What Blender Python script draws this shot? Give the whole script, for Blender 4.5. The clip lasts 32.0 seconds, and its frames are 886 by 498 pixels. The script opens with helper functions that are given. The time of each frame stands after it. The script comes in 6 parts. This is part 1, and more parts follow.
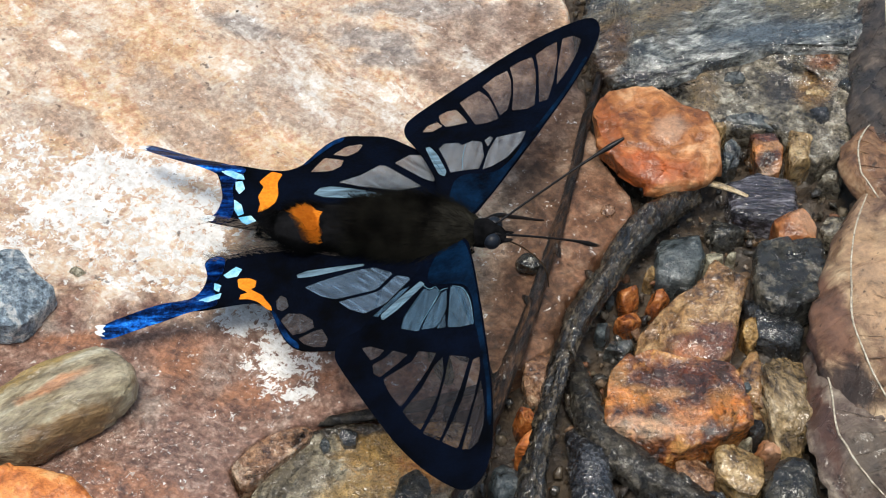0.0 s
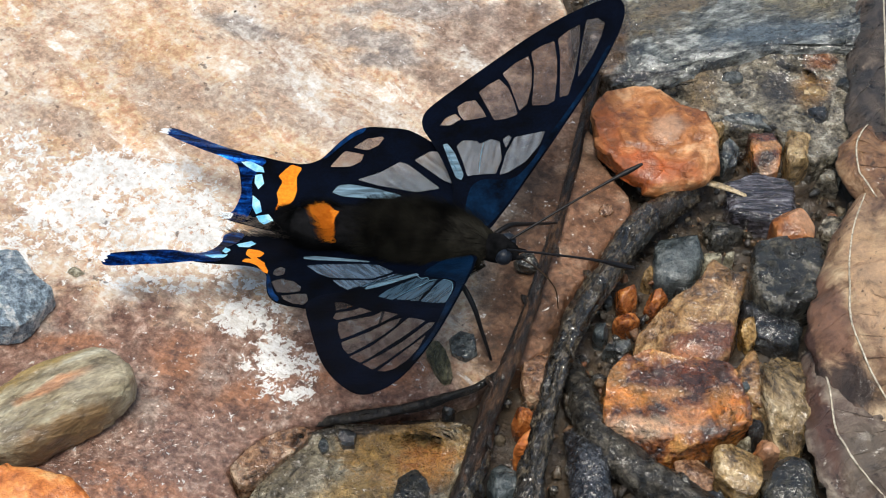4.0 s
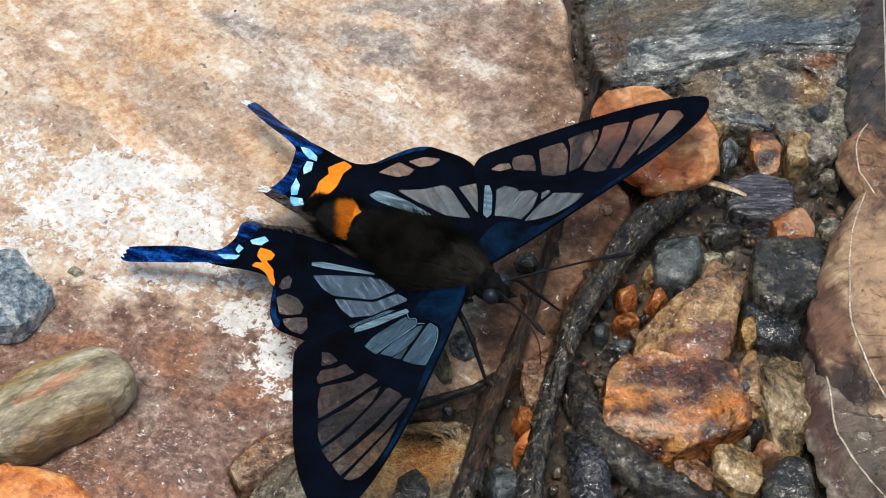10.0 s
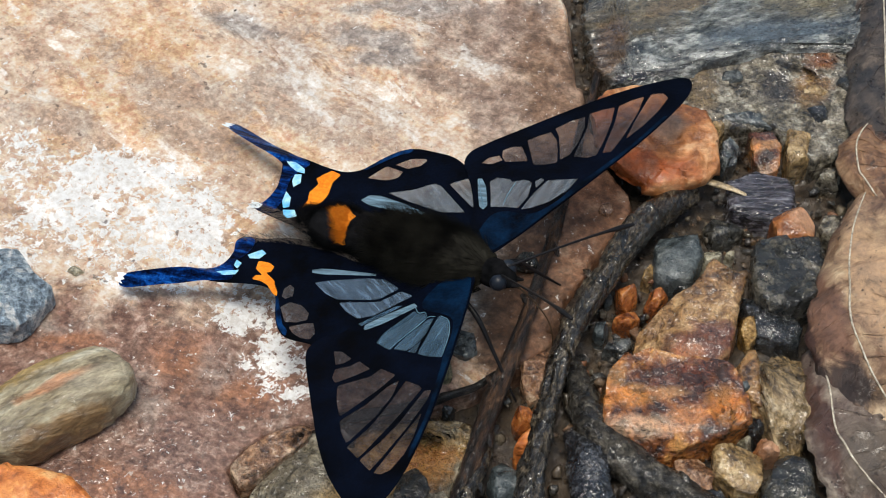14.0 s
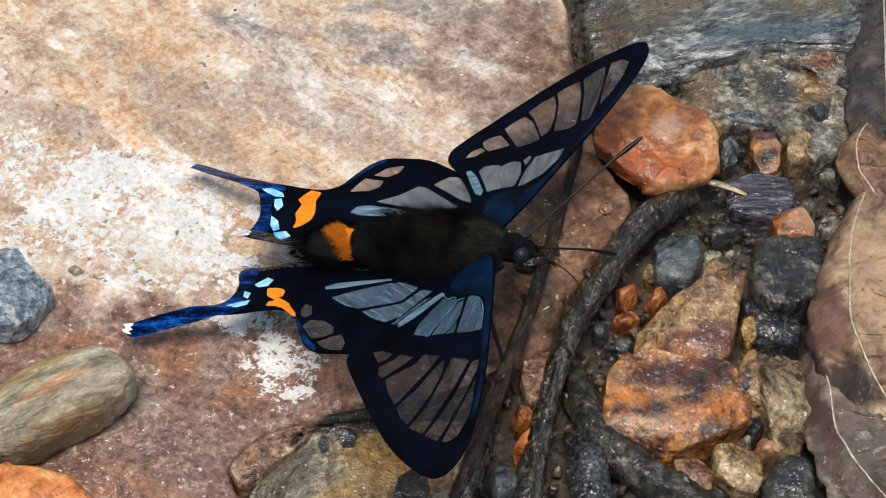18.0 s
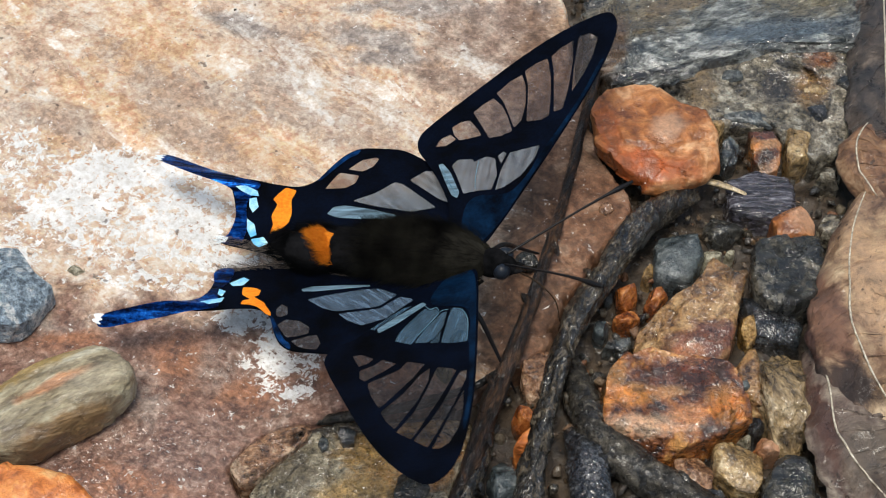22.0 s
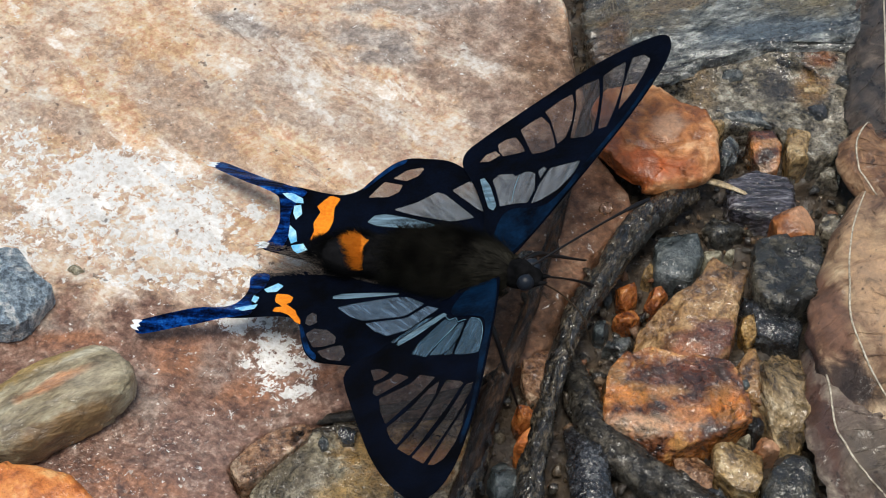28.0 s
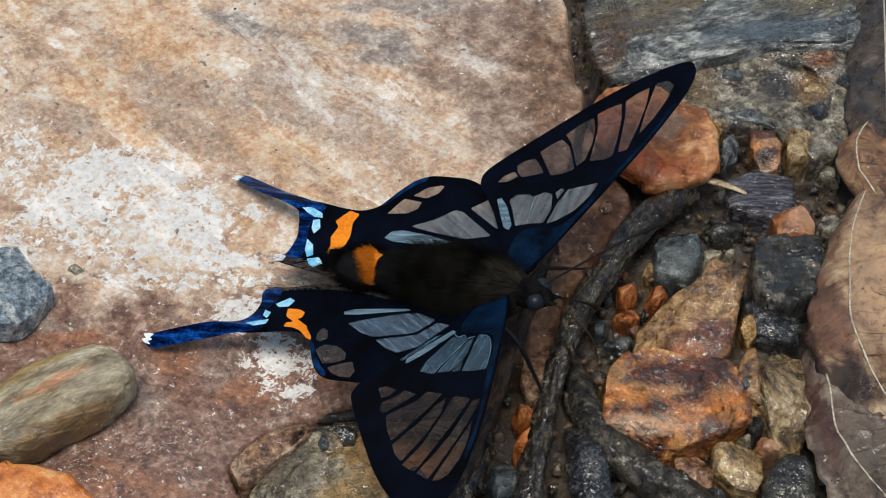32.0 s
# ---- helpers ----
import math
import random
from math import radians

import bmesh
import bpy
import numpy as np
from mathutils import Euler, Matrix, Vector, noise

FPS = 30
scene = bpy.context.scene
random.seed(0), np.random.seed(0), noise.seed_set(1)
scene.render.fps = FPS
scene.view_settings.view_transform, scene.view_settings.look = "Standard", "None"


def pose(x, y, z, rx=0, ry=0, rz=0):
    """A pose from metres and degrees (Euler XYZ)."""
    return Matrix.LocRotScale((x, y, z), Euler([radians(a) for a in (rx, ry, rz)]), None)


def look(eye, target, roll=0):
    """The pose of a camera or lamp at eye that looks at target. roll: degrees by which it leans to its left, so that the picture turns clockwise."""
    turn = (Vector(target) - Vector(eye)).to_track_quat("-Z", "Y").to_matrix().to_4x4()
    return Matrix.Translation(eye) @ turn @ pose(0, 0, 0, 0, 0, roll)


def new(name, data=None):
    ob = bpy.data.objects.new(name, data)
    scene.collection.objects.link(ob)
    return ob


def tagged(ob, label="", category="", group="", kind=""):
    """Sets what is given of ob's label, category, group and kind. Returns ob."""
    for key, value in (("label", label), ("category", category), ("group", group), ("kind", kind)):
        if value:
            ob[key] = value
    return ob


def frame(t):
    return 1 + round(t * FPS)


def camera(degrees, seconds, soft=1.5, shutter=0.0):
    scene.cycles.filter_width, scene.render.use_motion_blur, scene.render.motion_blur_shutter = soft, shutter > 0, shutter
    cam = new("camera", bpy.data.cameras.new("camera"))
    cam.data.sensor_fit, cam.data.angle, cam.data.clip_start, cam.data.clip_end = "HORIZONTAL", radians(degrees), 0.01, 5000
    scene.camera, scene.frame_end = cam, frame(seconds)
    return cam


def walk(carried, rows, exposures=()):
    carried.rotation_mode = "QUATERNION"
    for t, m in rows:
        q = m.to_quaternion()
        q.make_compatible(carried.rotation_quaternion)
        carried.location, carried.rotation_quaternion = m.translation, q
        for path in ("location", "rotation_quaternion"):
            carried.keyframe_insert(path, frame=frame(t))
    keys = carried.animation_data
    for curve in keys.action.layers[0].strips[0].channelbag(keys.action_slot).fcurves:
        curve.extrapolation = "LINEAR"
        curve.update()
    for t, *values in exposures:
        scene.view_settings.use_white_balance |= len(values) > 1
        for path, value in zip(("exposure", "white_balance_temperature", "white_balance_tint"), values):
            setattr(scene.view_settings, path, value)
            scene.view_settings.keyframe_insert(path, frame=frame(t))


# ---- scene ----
# One unit of the plan below is a millimetre; meshes are written in metres.
MM = 0.001

cam = camera(30, 32.0, soft=1.05, shutter=0.6)
EYE = Vector((0, -0.0742, 0.0950))


def aim(dx, dy):
    """The camera's pose with its target shifted by small amounts, in mm on the ground."""
    return look(EYE, (dx * MM, dy * MM, 0))


walk(cam, [(0, aim(-0.12, 0.08)), (2, aim(-0.06, 0.08)), (4, aim(0, 0.08)), (13, aim(0, 0)), (23, aim(0, -0.08)), (32, aim(0, -0.16))],
     exposures=[(0, 0.0), (6, -0.03), (9, -0.1), (20, -0.16), (25, -0.1), (28, -0.25), (32, -0.44)])

# ---- daylight ----
world = bpy.data.worlds.new("forest_edge_sky")
scene.world = world
world.use_nodes = True
wn = world.node_tree
sky = wn.nodes.new("ShaderNodeTexSky")
sky.sky_type = "NISHITA"
sky.sun_disc = False
sky.sun_elevation, sky.sun_rotation = radians(82), radians(-153)
sky.air_density, sky.dust_density, sky.ozone_density = 1.0, 3.0, 1.0
# sky colour tinted slightly yellow
sky_tint = wn.nodes.new("ShaderNodeMix")
sky_tint.data_type, sky_tint.blend_type = "RGBA", "MULTIPLY"
sky_tint.inputs["Factor"].default_value = 1.0
sky_tint.inputs[7].default_value = (0.99, 1.0, 0.92, 1)
wn.links.new(sky.outputs["Color"], sky_tint.inputs[6])
wn.links.new(sky_tint.outputs[2], wn.nodes["Background"].inputs["Color"])
wn.nodes["Background"].inputs["Strength"].default_value = 0.15

sun = new("sun", bpy.data.lights.new("sun", "SUN"))
sun.data.energy, sun.data.angle, sun.data.color = 2.7, radians(26), (1.0, 0.95, 0.86)
sun.matrix_world = look((-0.06, -0.12, 0.95), (0, 0, 0))


# ---- materials ----
def nodes_of(name):
    m = bpy.data.materials.new(name)
    m.use_nodes = True
    nt = m.node_tree
    return m, nt, nt.nodes["Principled BSDF"]


def tex_noise(nt, vec, scale, detail=6, rough=0.6, distort=0.0):
    n = nt.nodes.new("ShaderNodeTexNoise")
    n.inputs["Scale"].default_value, n.inputs["Detail"].default_value = scale, detail
    n.inputs["Roughness"].default_value, n.inputs["Distortion"].default_value = rough, distort
    nt.links.new(vec, n.inputs["Vector"])
    return n.outputs["Fac"]


def ramp(nt, fac, stops):
    r = nt.nodes.new("ShaderNodeValToRGB")
    els = r.color_ramp.elements
    while len(els) < len(stops):
        els.new(0.5)
    for e, (p, c) in zip(els, stops):
        e.position = p
        e.color = (*c, 1) if len(c) == 3 else c
    nt.links.new(fac, r.inputs["Fac"])
    return r.outputs["Color"]


def grey(nt, fac, lo, hi, a=0.0, b=1.0):
    n = nt.nodes.new("ShaderNodeMapRange")
    for k, v in zip(("From Min", "From Max", "To Min", "To Max"), (lo, hi, a, b)):
        n.inputs[k].default_value = v
    nt.links.new(fac, n.inputs["Value"])
    return n.outputs["Result"]


def mix(nt, fac, a, b, blend="MIX"):
    n = nt.nodes.new("ShaderNodeMix")
    n.data_type, n.blend_type = "RGBA", blend
    for sock, v in ((n.inputs["Factor"], fac), (n.inputs[6], a), (n.inputs[7], b)):
        if isinstance(v, (int, float)):
            sock.default_value = v
        elif isinstance(v, tuple):
            sock.default_value = (*v, 1)
        else:
            nt.links.new(v, sock)
    return n.outputs[2]


def calc(nt, op, a, b):
    n = nt.nodes.new("ShaderNodeMath")
    n.operation = op
    for sock, v in zip(n.inputs, (a, b)):
        if isinstance(v, (int, float)):
            sock.default_value = v
        else:
            nt.links.new(v, sock)
    return n.outputs[0]


def coords(nt, kind="Object"):
    return nt.nodes.new("ShaderNodeTexCoord").outputs[kind]


def bumped(nt, bsdf, height, distance, strength=1.0, chain=None):
    b = nt.nodes.new("ShaderNodeBump")
    b.inputs["Distance"].default_value, b.inputs["Strength"].default_value = distance, strength
    nt.links.new(height, b.inputs["Height"])
    if chain is not None:
        nt.links.new(chain, b.inputs["Normal"])
    nt.links.new(b.outputs["Normal"], bsdf.inputs["Normal"])
    return b.outputs["Normal"]


def blob(nt, v, x, y, rx, ry, turn=0.0, wobble=0.5, soft=(0.75, 1.25), size=3.0):
    """A patch mask: 1 inside an uneven ellipse (mm), 0 outside."""
    mp = nt.nodes.new("ShaderNodeMapping")
    mp.vector_type = "TEXTURE"
    mp.inputs["Location"].default_value = (x * MM, y * MM, 0)
    mp.inputs["Rotation"].default_value = (0, 0, radians(turn))
    mp.inputs["Scale"].default_value = (rx * MM, ry * MM, 1)
    nt.links.new(v, mp.inputs["Vector"])
    ln = nt.nodes.new("ShaderNodeVectorMath")
    ln.operation = "LENGTH"
    nt.links.new(mp.outputs["Vector"], ln.inputs[0])
    n = tex_noise(nt, v, 1000 / size, 8, 0.68, 0.4)
    d = calc(nt, "ADD", ln.outputs["Value"], calc(nt, "MULTIPLY", calc(nt, "SUBTRACT", n, 0.5), wobble * 4))
    return grey(nt, d, soft[0], soft[1], 1.0, 0.0)


def water_film(nt, b, v, size, weight, swell):
    """A thin film of water over the wet patches: smooth swells of the given size and height in mm."""
    nt.links.new(weight, b.inputs["Coat Weight"])
    b.inputs["Coat Roughness"].default_value, b.inputs["Coat IOR"].default_value = 0.10, 1.65
    n = nt.nodes.new("ShaderNodeBump")
    n.inputs["Distance"].default_value = swell * MM
    nt.links.new(tex_noise(nt, v, 1000 / size, 2.0, 0.5, 0.8), n.inputs["Height"])
    nt.links.new(n.outputs["Normal"], b.inputs["Coat Normal"])


def stone(name, palette, rough=(0.2, 0.55), size=2.5, relief=0.5, grain=0.6, stretch=(1, 1, 1), turn=(0, 0, 0), wet=0.54, film=0.8, tint_patches=()):
    """Rock or bark: mottling of the given size in mm through a palette, finer grain, relief in mm, a broken film of
    water, and tinted patches (x, y, rx, ry, turn, colour) of their own."""
    m, nt, b = nodes_of(name)
    mp = nt.nodes.new("ShaderNodeMapping")
    mp.vector_type = "TEXTURE"
    mp.inputs["Scale"].default_value, mp.inputs["Rotation"].default_value = tuple(1 / k for k in stretch), turn
    raw = coords(nt)
    nt.links.new(raw, mp.inputs["Vector"])
    v = mp.outputs["Vector"]
    big = tex_noise(nt, v, 1000 / size, 6, 0.6, 0.9)
    mid = tex_noise(nt, v, 3300 / size, 4, 0.55, 0.3)
    fine = tex_noise(nt, v, 12000 / size, 3, 0.6)
    k = len(palette)
    col = ramp(nt, mix(nt, 0.3, big, mid), [(0.40 + 0.20 * i / (k - 1), c) for i, c in enumerate(palette)])
    for x, y, rx, ry, a, tint in tint_patches:
        col = mix(nt, blob(nt, raw, x, y, rx, ry, a, 0.45, (0.6, 1.15), size * 0.6), col, mix(nt, 0.5, tint, mix(nt, 1.0, col, tint, "OVERLAY")))
    speck = ramp(nt, mix(nt, 0.5, mid, fine), [(0.36, (0.10, 0.10, 0.10)), (0.5, (0.5, 0.5, 0.5)), (0.64, (0.92, 0.92, 0.92))])
    col = mix(nt, grain, col, mix(nt, 1.0, col, speck, "OVERLAY"))
    nt.links.new(col, b.inputs["Base Color"])
    pools = tex_noise(nt, v, 1600 / size, 5, 0.6)
    nt.links.new(grey(nt, pools, wet - 0.05, wet + 0.08, rough[0], rough[1]), b.inputs["Roughness"])
    n1 = bumped(nt, b, mid, relief * 1.25 * MM, 1.0)
    bumped(nt, b, fine, relief * 0.45 * MM, 1.0, n1)
    if film:
        water_film(nt, b, raw, 0.46, grey(nt, pools, wet - 0.04, wet + 0.08, film, 0.0), 0.22)
    return m


ORANGE_ROCK = stone("orange_ironstone", [(0.17, 0.052, 0.013), (0.30, 0.105, 0.028), (0.43, 0.175, 0.058), (0.58, 0.32, 0.16)], (0.25, 0.55), 4.2, 0.22, 0.4, wet=0.46, film=0.4, tint_patches=[(1.0, 0.0, 1.4, 1.2, 0, (0.48, 0.36, 0.25)), (-1.0, -3.4, 4.5, 1.5, -8, (0.38, 0.12, 0.03)), (-3.6, 0.0, 1.0, 3.5, 10, (0.36, 0.13, 0.035))])
BRIGHT_ROCK = stone("bright_orange_stone", [(0.40, 0.11, 0.02), (0.60, 0.19, 0.042), (0.70, 0.26, 0.07), (0.74, 0.36, 0.14)], (0.3, 0.6), 3.0, 0.2, 0.35, wet=0.44, film=0.4)
AMBER = stone("wet_amber_stone", [(0.12, 0.03, 0.006), (0.28, 0.08, 0.018), (0.40, 0.14, 0.032), (0.52, 0.25, 0.09)], (0.15, 0.45), 2.0, 0.25, 0.4, film=0.6)
# the cream patch paints the lit, glinting front face into the colour
RUST_ROCK = stone("wet_rusty_stone", [(0.030, 0.013, 0.008), (0.125, 0.040, 0.013), (0.28, 0.095, 0.022), (0.52, 0.25, 0.075)], (0.15, 0.45), 3.0, 0.45, film=0.75, wet=0.54, tint_patches=[(1.2, 1.6, 4.4, 1.7, 0, (0.11, 0.042, 0.020)), (-2.4, 0.2, 2.2, 1.0, 0, (0.60, 0.28, 0.06)), (4.2, -0.6, 1.4, 1.7, 0, (0.60, 0.25, 0.045)), (-1.4, -2.1, 3.4, 0.9, 0, (0.74, 0.52, 0.33)), (-3.4, 1.4, 0.7, 2.0, -20, (0.54, 0.27, 0.07)), (1.6, -1.3, 1.4, 0.8, 0, (0.66, 0.33, 0.13)), (0.2, 0.4, 1.5, 0.5, 10, (0.60, 0.32, 0.12))])
BROWN_ROCK = stone("wet_brown_stone", [(0.10, 0.048, 0.018), (0.24, 0.122, 0.044), (0.35, 0.20, 0.08), (0.48, 0.31, 0.15)], (0.12, 0.5), 2.2, 0.4, film=0.8, wet=0.54, tint_patches=[(-0.4, -3.8, 3.4, 1.7, 4, (0.20, 0.085, 0.055)), (-1.6, -4.4, 1.2, 0.8, 0, (0.52, 0.24, 0.11))])
FLAKE_ROCK = stone("wet_red_brown_flake", [(0.10, 0.047, 0.024), (0.25, 0.128, 0.066), (0.36, 0.20, 0.11), (0.50, 0.35, 0.23)], (0.12, 0.5), 1.6, 0.4, film=0.9)
DARK_ROCK = stone("wet_dark_stone", [(0.006, 0.006, 0.005), (0.022, 0.022, 0.018), (0.05, 0.047, 0.036), (0.13, 0.115, 0.085)], (0.2, 0.55), 1.8, 0.6, film=0.8, wet=0.54)
BLACK_ROCK = stone("glossy_black_stone", [(0.003, 0.004, 0.005), (0.010, 0.012, 0.015), (0.025, 0.028, 0.032), (0.08, 0.08, 0.075)], (0.08, 0.4), 1.4, 0.6, film=1.0, wet=0.58)
OLIVE_ROCK = stone("wet_olive_stone", [(0.07, 0.045, 0.02), (0.20, 0.135, 0.06), (0.33, 0.235, 0.12), (0.50, 0.40, 0.26)], (0.1, 0.45), 2.6, 0.5, stretch=(1, 0.45, 1), turn=(0, 0, 0.5), film=0.8)
TAWNY_ROCK = stone("wet_tawny_stone", [(0.14, 0.085, 0.032), (0.29, 0.185, 0.075), (0.40, 0.27, 0.12), (0.55, 0.42, 0.24)], (0.15, 0.45), 2.2, 0.35, film=0.8)
OCHRE_ROCK = stone("wet_ochre_stone", [(0.14, 0.075, 0.02), (0.32, 0.18, 0.05), (0.44, 0.27, 0.09), (0.58, 0.40, 0.18)], (0.15, 0.45), 2.0, 0.4, film=0.5)
# the last patch is crevice shade under the slab's edge, put into the colour
SHELF_ROCK = stone("wet_olive_ledge_stone", [(0.07, 0.058, 0.036), (0.19, 0.163, 0.11), (0.32, 0.28, 0.195), (0.50, 0.45, 0.34)], (0.15, 0.45), 1.8, 0.5, film=0.75, wet=0.53, tint_patches=[(2.6, 1.2, 4.6, 2.6, 6, (0.60, 0.37, 0.13)), (4.2, 0.0, 2.2, 1.8, -20, (0.66, 0.35, 0.12)), (-0.5, -2.4, 3.2, 2.0, 20, (0.44, 0.30, 0.13)), (-5.0, -0.6, 2.6, 2.2, 0, (0.20, 0.175, 0.13)), (-2.0, 2.9, 5.0, 0.6, 0, (0.06, 0.05, 0.036))])
TAN_ROCK = stone("dry_tan_stone", [(0.17, 0.13, 0.075), (0.27, 0.225, 0.14), (0.335, 0.29, 0.19), (0.43, 0.40, 0.30)], (0.3, 0.6), 3.2, 0.25, 0.45, stretch=(0.55, 1.4, 1.2), turn=(0, 0, 0.55), tint_patches=[(-0.3, 0.4, 2.8, 0.5, 32, (0.50, 0.26, 0.14)), (-2.6, 1.6, 5.5, 0.9, 32, (0.36, 0.26, 0.10)), (1, -2.4, 4, 0.9, 28, (0.24, 0.155, 0.075)), (2.4, 1.0, 2.4, 1.0, 30, (0.46, 0.42, 0.33))], film=0.4, wet=0.47)
BLUE_ROCK = stone("blue_grey_stone", [(0.12, 0.16, 0.20), (0.24, 0.315, 0.385), (0.36, 0.44, 0.50), (0.66, 0.68, 0.68)], (0.35, 0.7), 1.5, 0.5, 0.8, film=0.15)
SLATE = stone("wet_slate", [(0.012, 0.015, 0.016), (0.04, 0.047, 0.047), (0.085, 0.095, 0.092), (0.18, 0.19, 0.18)], (0.15, 0.45), 2.4, 0.3, film=0.9)
SMOOTH_SLATE = stone("smooth_blue_slate", [(0.025, 0.033, 0.036), (0.048, 0.062, 0.066), (0.075, 0.092, 0.096), (0.14, 0.155, 0.155)], (0.25, 0.5), 2.2, 0.25, 0.5, film=0.5, wet=0.5)
# near-black patch on each of these two where ledge and conglomerate meet
SCHIST = stone("wet_grey_schist", [(0.025, 0.028, 0.027), (0.115, 0.122, 0.112), (0.27, 0.28, 0.26), (0.58, 0.59, 0.55)], (0.06, 0.42), 2.4, 0.9, film=1.0, wet=0.57, tint_patches=[(-7, 2, 6, 3, 20, (0.22, 0.175, 0.11)), (4, 0, 7, 1.6, 8, (0.15, 0.19, 0.23)), (-6.5, -4.6, 3.0, 0.6, 8, (0.03, 0.028, 0.03)), (7, 4, 5, 2.4, 0, (0.27, 0.23, 0.15)), (-9.5, -2, 1.6, 4, -20, (0.24, 0.15, 0.09)), (-3, 3.5, 4, 1.0, 25, (0.30, 0.22, 0.13)), (9, 6, 6, 1.5, 0, (0.07, 0.07, 0.055))], stretch=(0.6, 1.3, 1), turn=(0, 0, 0.3))
CONGLOMERATE = stone("wet_conglomerate", [(0.045, 0.038, 0.027), (0.17, 0.145, 0.10), (0.34, 0.295, 0.215), (0.60, 0.55, 0.44)], (0.07, 0.45), 2.0, 0.9, film=1.0, wet=0.56, tint_patches=[(5.2, 0.5, 1.8, 2.4, -20, (0.34, 0.20, 0.08)), (-3.4, 0.5, 1.4, 3.0, 0, (0.36, 0.27, 0.16)), (2.5, 1.0, 1.6, 2.4, 10, (0.10, 0.085, 0.065)), (6.5, 3.5, 1.2, 1.2, 0, (0.40, 0.17, 0.08)), (-8.5, 0.5, 3.0, 1.2, -10, (0.07, 0.062, 0.055))])
PALE = stone("pale_pebble_stone", [(0.20, 0.18, 0.115), (0.34, 0.31, 0.215), (0.45, 0.42, 0.31), (0.58, 0.55, 0.44)], (0.2, 0.5), 1.2, 0.2, film=0.4)
MOSSY = stone("mossy_bark", [(0.03, 0.026, 0.012), (0.09, 0.082, 0.038), (0.17, 0.15, 0.075), (0.28, 0.24, 0.14)], (0.3, 0.6), 1.3, 0.5, stretch=(1.6, 0.6, 1), film=0.3)
WOOD = stone("wet_purple_wood", [(0.012, 0.011, 0.016), (0.06, 0.055, 0.072), (0.16, 0.15, 0.18), (0.36, 0.36, 0.40)], (0.1, 0.45), 1.6, 0.6, stretch=(0.35, 2.0, 1), film=0.9, wet=0.56)
BARK = stone("wet_brown_bark", [(0.002, 0.001, 0.001), (0.011, 0.005, 0.002), (0.036, 0.016, 0.007), (0.11, 0.056, 0.027)], (0.35, 0.6), 1.3, 0.6, stretch=(1.9, 0.45, 1), turn=(0, 0, -0.35), film=0.3, wet=0.48)
ROOT = stone("wet_grey_bark", [(0.004, 0.003, 0.002), (0.02, 0.015, 0.009), (0.065, 0.05, 0.032), (0.19, 0.15, 0.10)], (0.15, 0.5), 1.0, 0.8, stretch=(1.5, 0.7, 1), turn=(0, 0, -0.4), film=0.9, wet=0.54)
DARK_ROOT = stone("wet_black_bark", [(0.008, 0.007, 0.005), (0.026, 0.022, 0.016), (0.055, 0.048, 0.036), (0.13, 0.115, 0.09)], (0.2, 0.5), 1.4, 0.5, film=0.6, wet=0.5)
GLOSSY_ROOT = stone("glossy_blue_black_bark", [(0.008, 0.009, 0.012), (0.026, 0.028, 0.035), (0.06, 0.063, 0.072), (0.15, 0.155, 0.165)], (0.08, 0.4), 1.0, 0.7, film=1.0, wet=0.6)
CRACK_BLACK = stone("soaked_black_bark", [(0.002, 0.002, 0.001), (0.008, 0.006, 0.004), (0.02, 0.015, 0.01), (0.06, 0.05, 0.036)], (0.3, 0.55), 0.9, 0.4, film=0.4, wet=0.47)


# ---- mesh helpers ----
def mesh_ob(name, verts, faces, material, parent=None, label="", smooth=True):
    me = bpy.data.meshes.new(name)
    me.from_pydata(verts, [], faces)
    me.materials.append(material)
    if smooth:
        me.shade_smooth()
    ob = new(name, me)
    ob.parent = parent
    return tagged(ob, label) if label else ob


def part(name, bm, material, parent, label=""):
    me = bpy.data.meshes.new(name)
    bm.to_mesh(me)
    bm.free()
    me.materials.append(material)
    me.shade_smooth()
    ob = new(name, me)
    ob.parent = parent
    return tagged(ob, label) if label else ob


def spline(pts, n=6, closed=False):
    """Catmull-Rom through the points, n steps to a span."""
    p = [np.array(q, float) for q in pts]
    k = len(p)
    out = []
    for i in range(k if closed else k - 1):
        a, b, c, d = ((p[(i - 1) % k], p[i], p[(i + 1) % k], p[(i + 2) % k]) if closed else
                      (p[max(i - 1, 0)], p[i], p[i + 1], p[min(i + 2, k - 1)]))
        for j in range(n):
            t = j / n
            out.append(0.5 * (2 * b + (c - a) * t + (2 * a - 5 * b + 4 * c - d) * t * t + (3 * b - 3 * c + d - a) * t ** 3))
    if not closed:
        out.append(p[-1])
    return out


def grown(ring, d):
    """The outline pushed outwards by d."""
    p = [Vector(q) for q in ring]
    area = sum(a.x * b.y - a.y * b.x for a, b in zip(p, p[1:] + p[:1]))
    out = []
    for a, b, c in zip(p[-1:] + p[:-1], p, p[1:] + p[:1]):
        n = (b - a).normalized() + (c - b).normalized()
        n = n.normalized() if n.length > 1e-4 else (c - b).normalized()
        out.append(tuple(b + Vector((n.y, -n.x)) * math.copysign(d, area)))
    return out


def clipped(ring, share=0.16):
    """The outline with its corners rounded off a little."""
    p = [np.array(q, float) for q in ring]
    out = []
    for a, b, c in zip(p[-1:] + p[:-1], p, p[1:] + p[:1]):
        out += [b + (a - b) * share, b + (a + c - 2 * b) * share * 0.22, b + (c - b) * share]
    return out


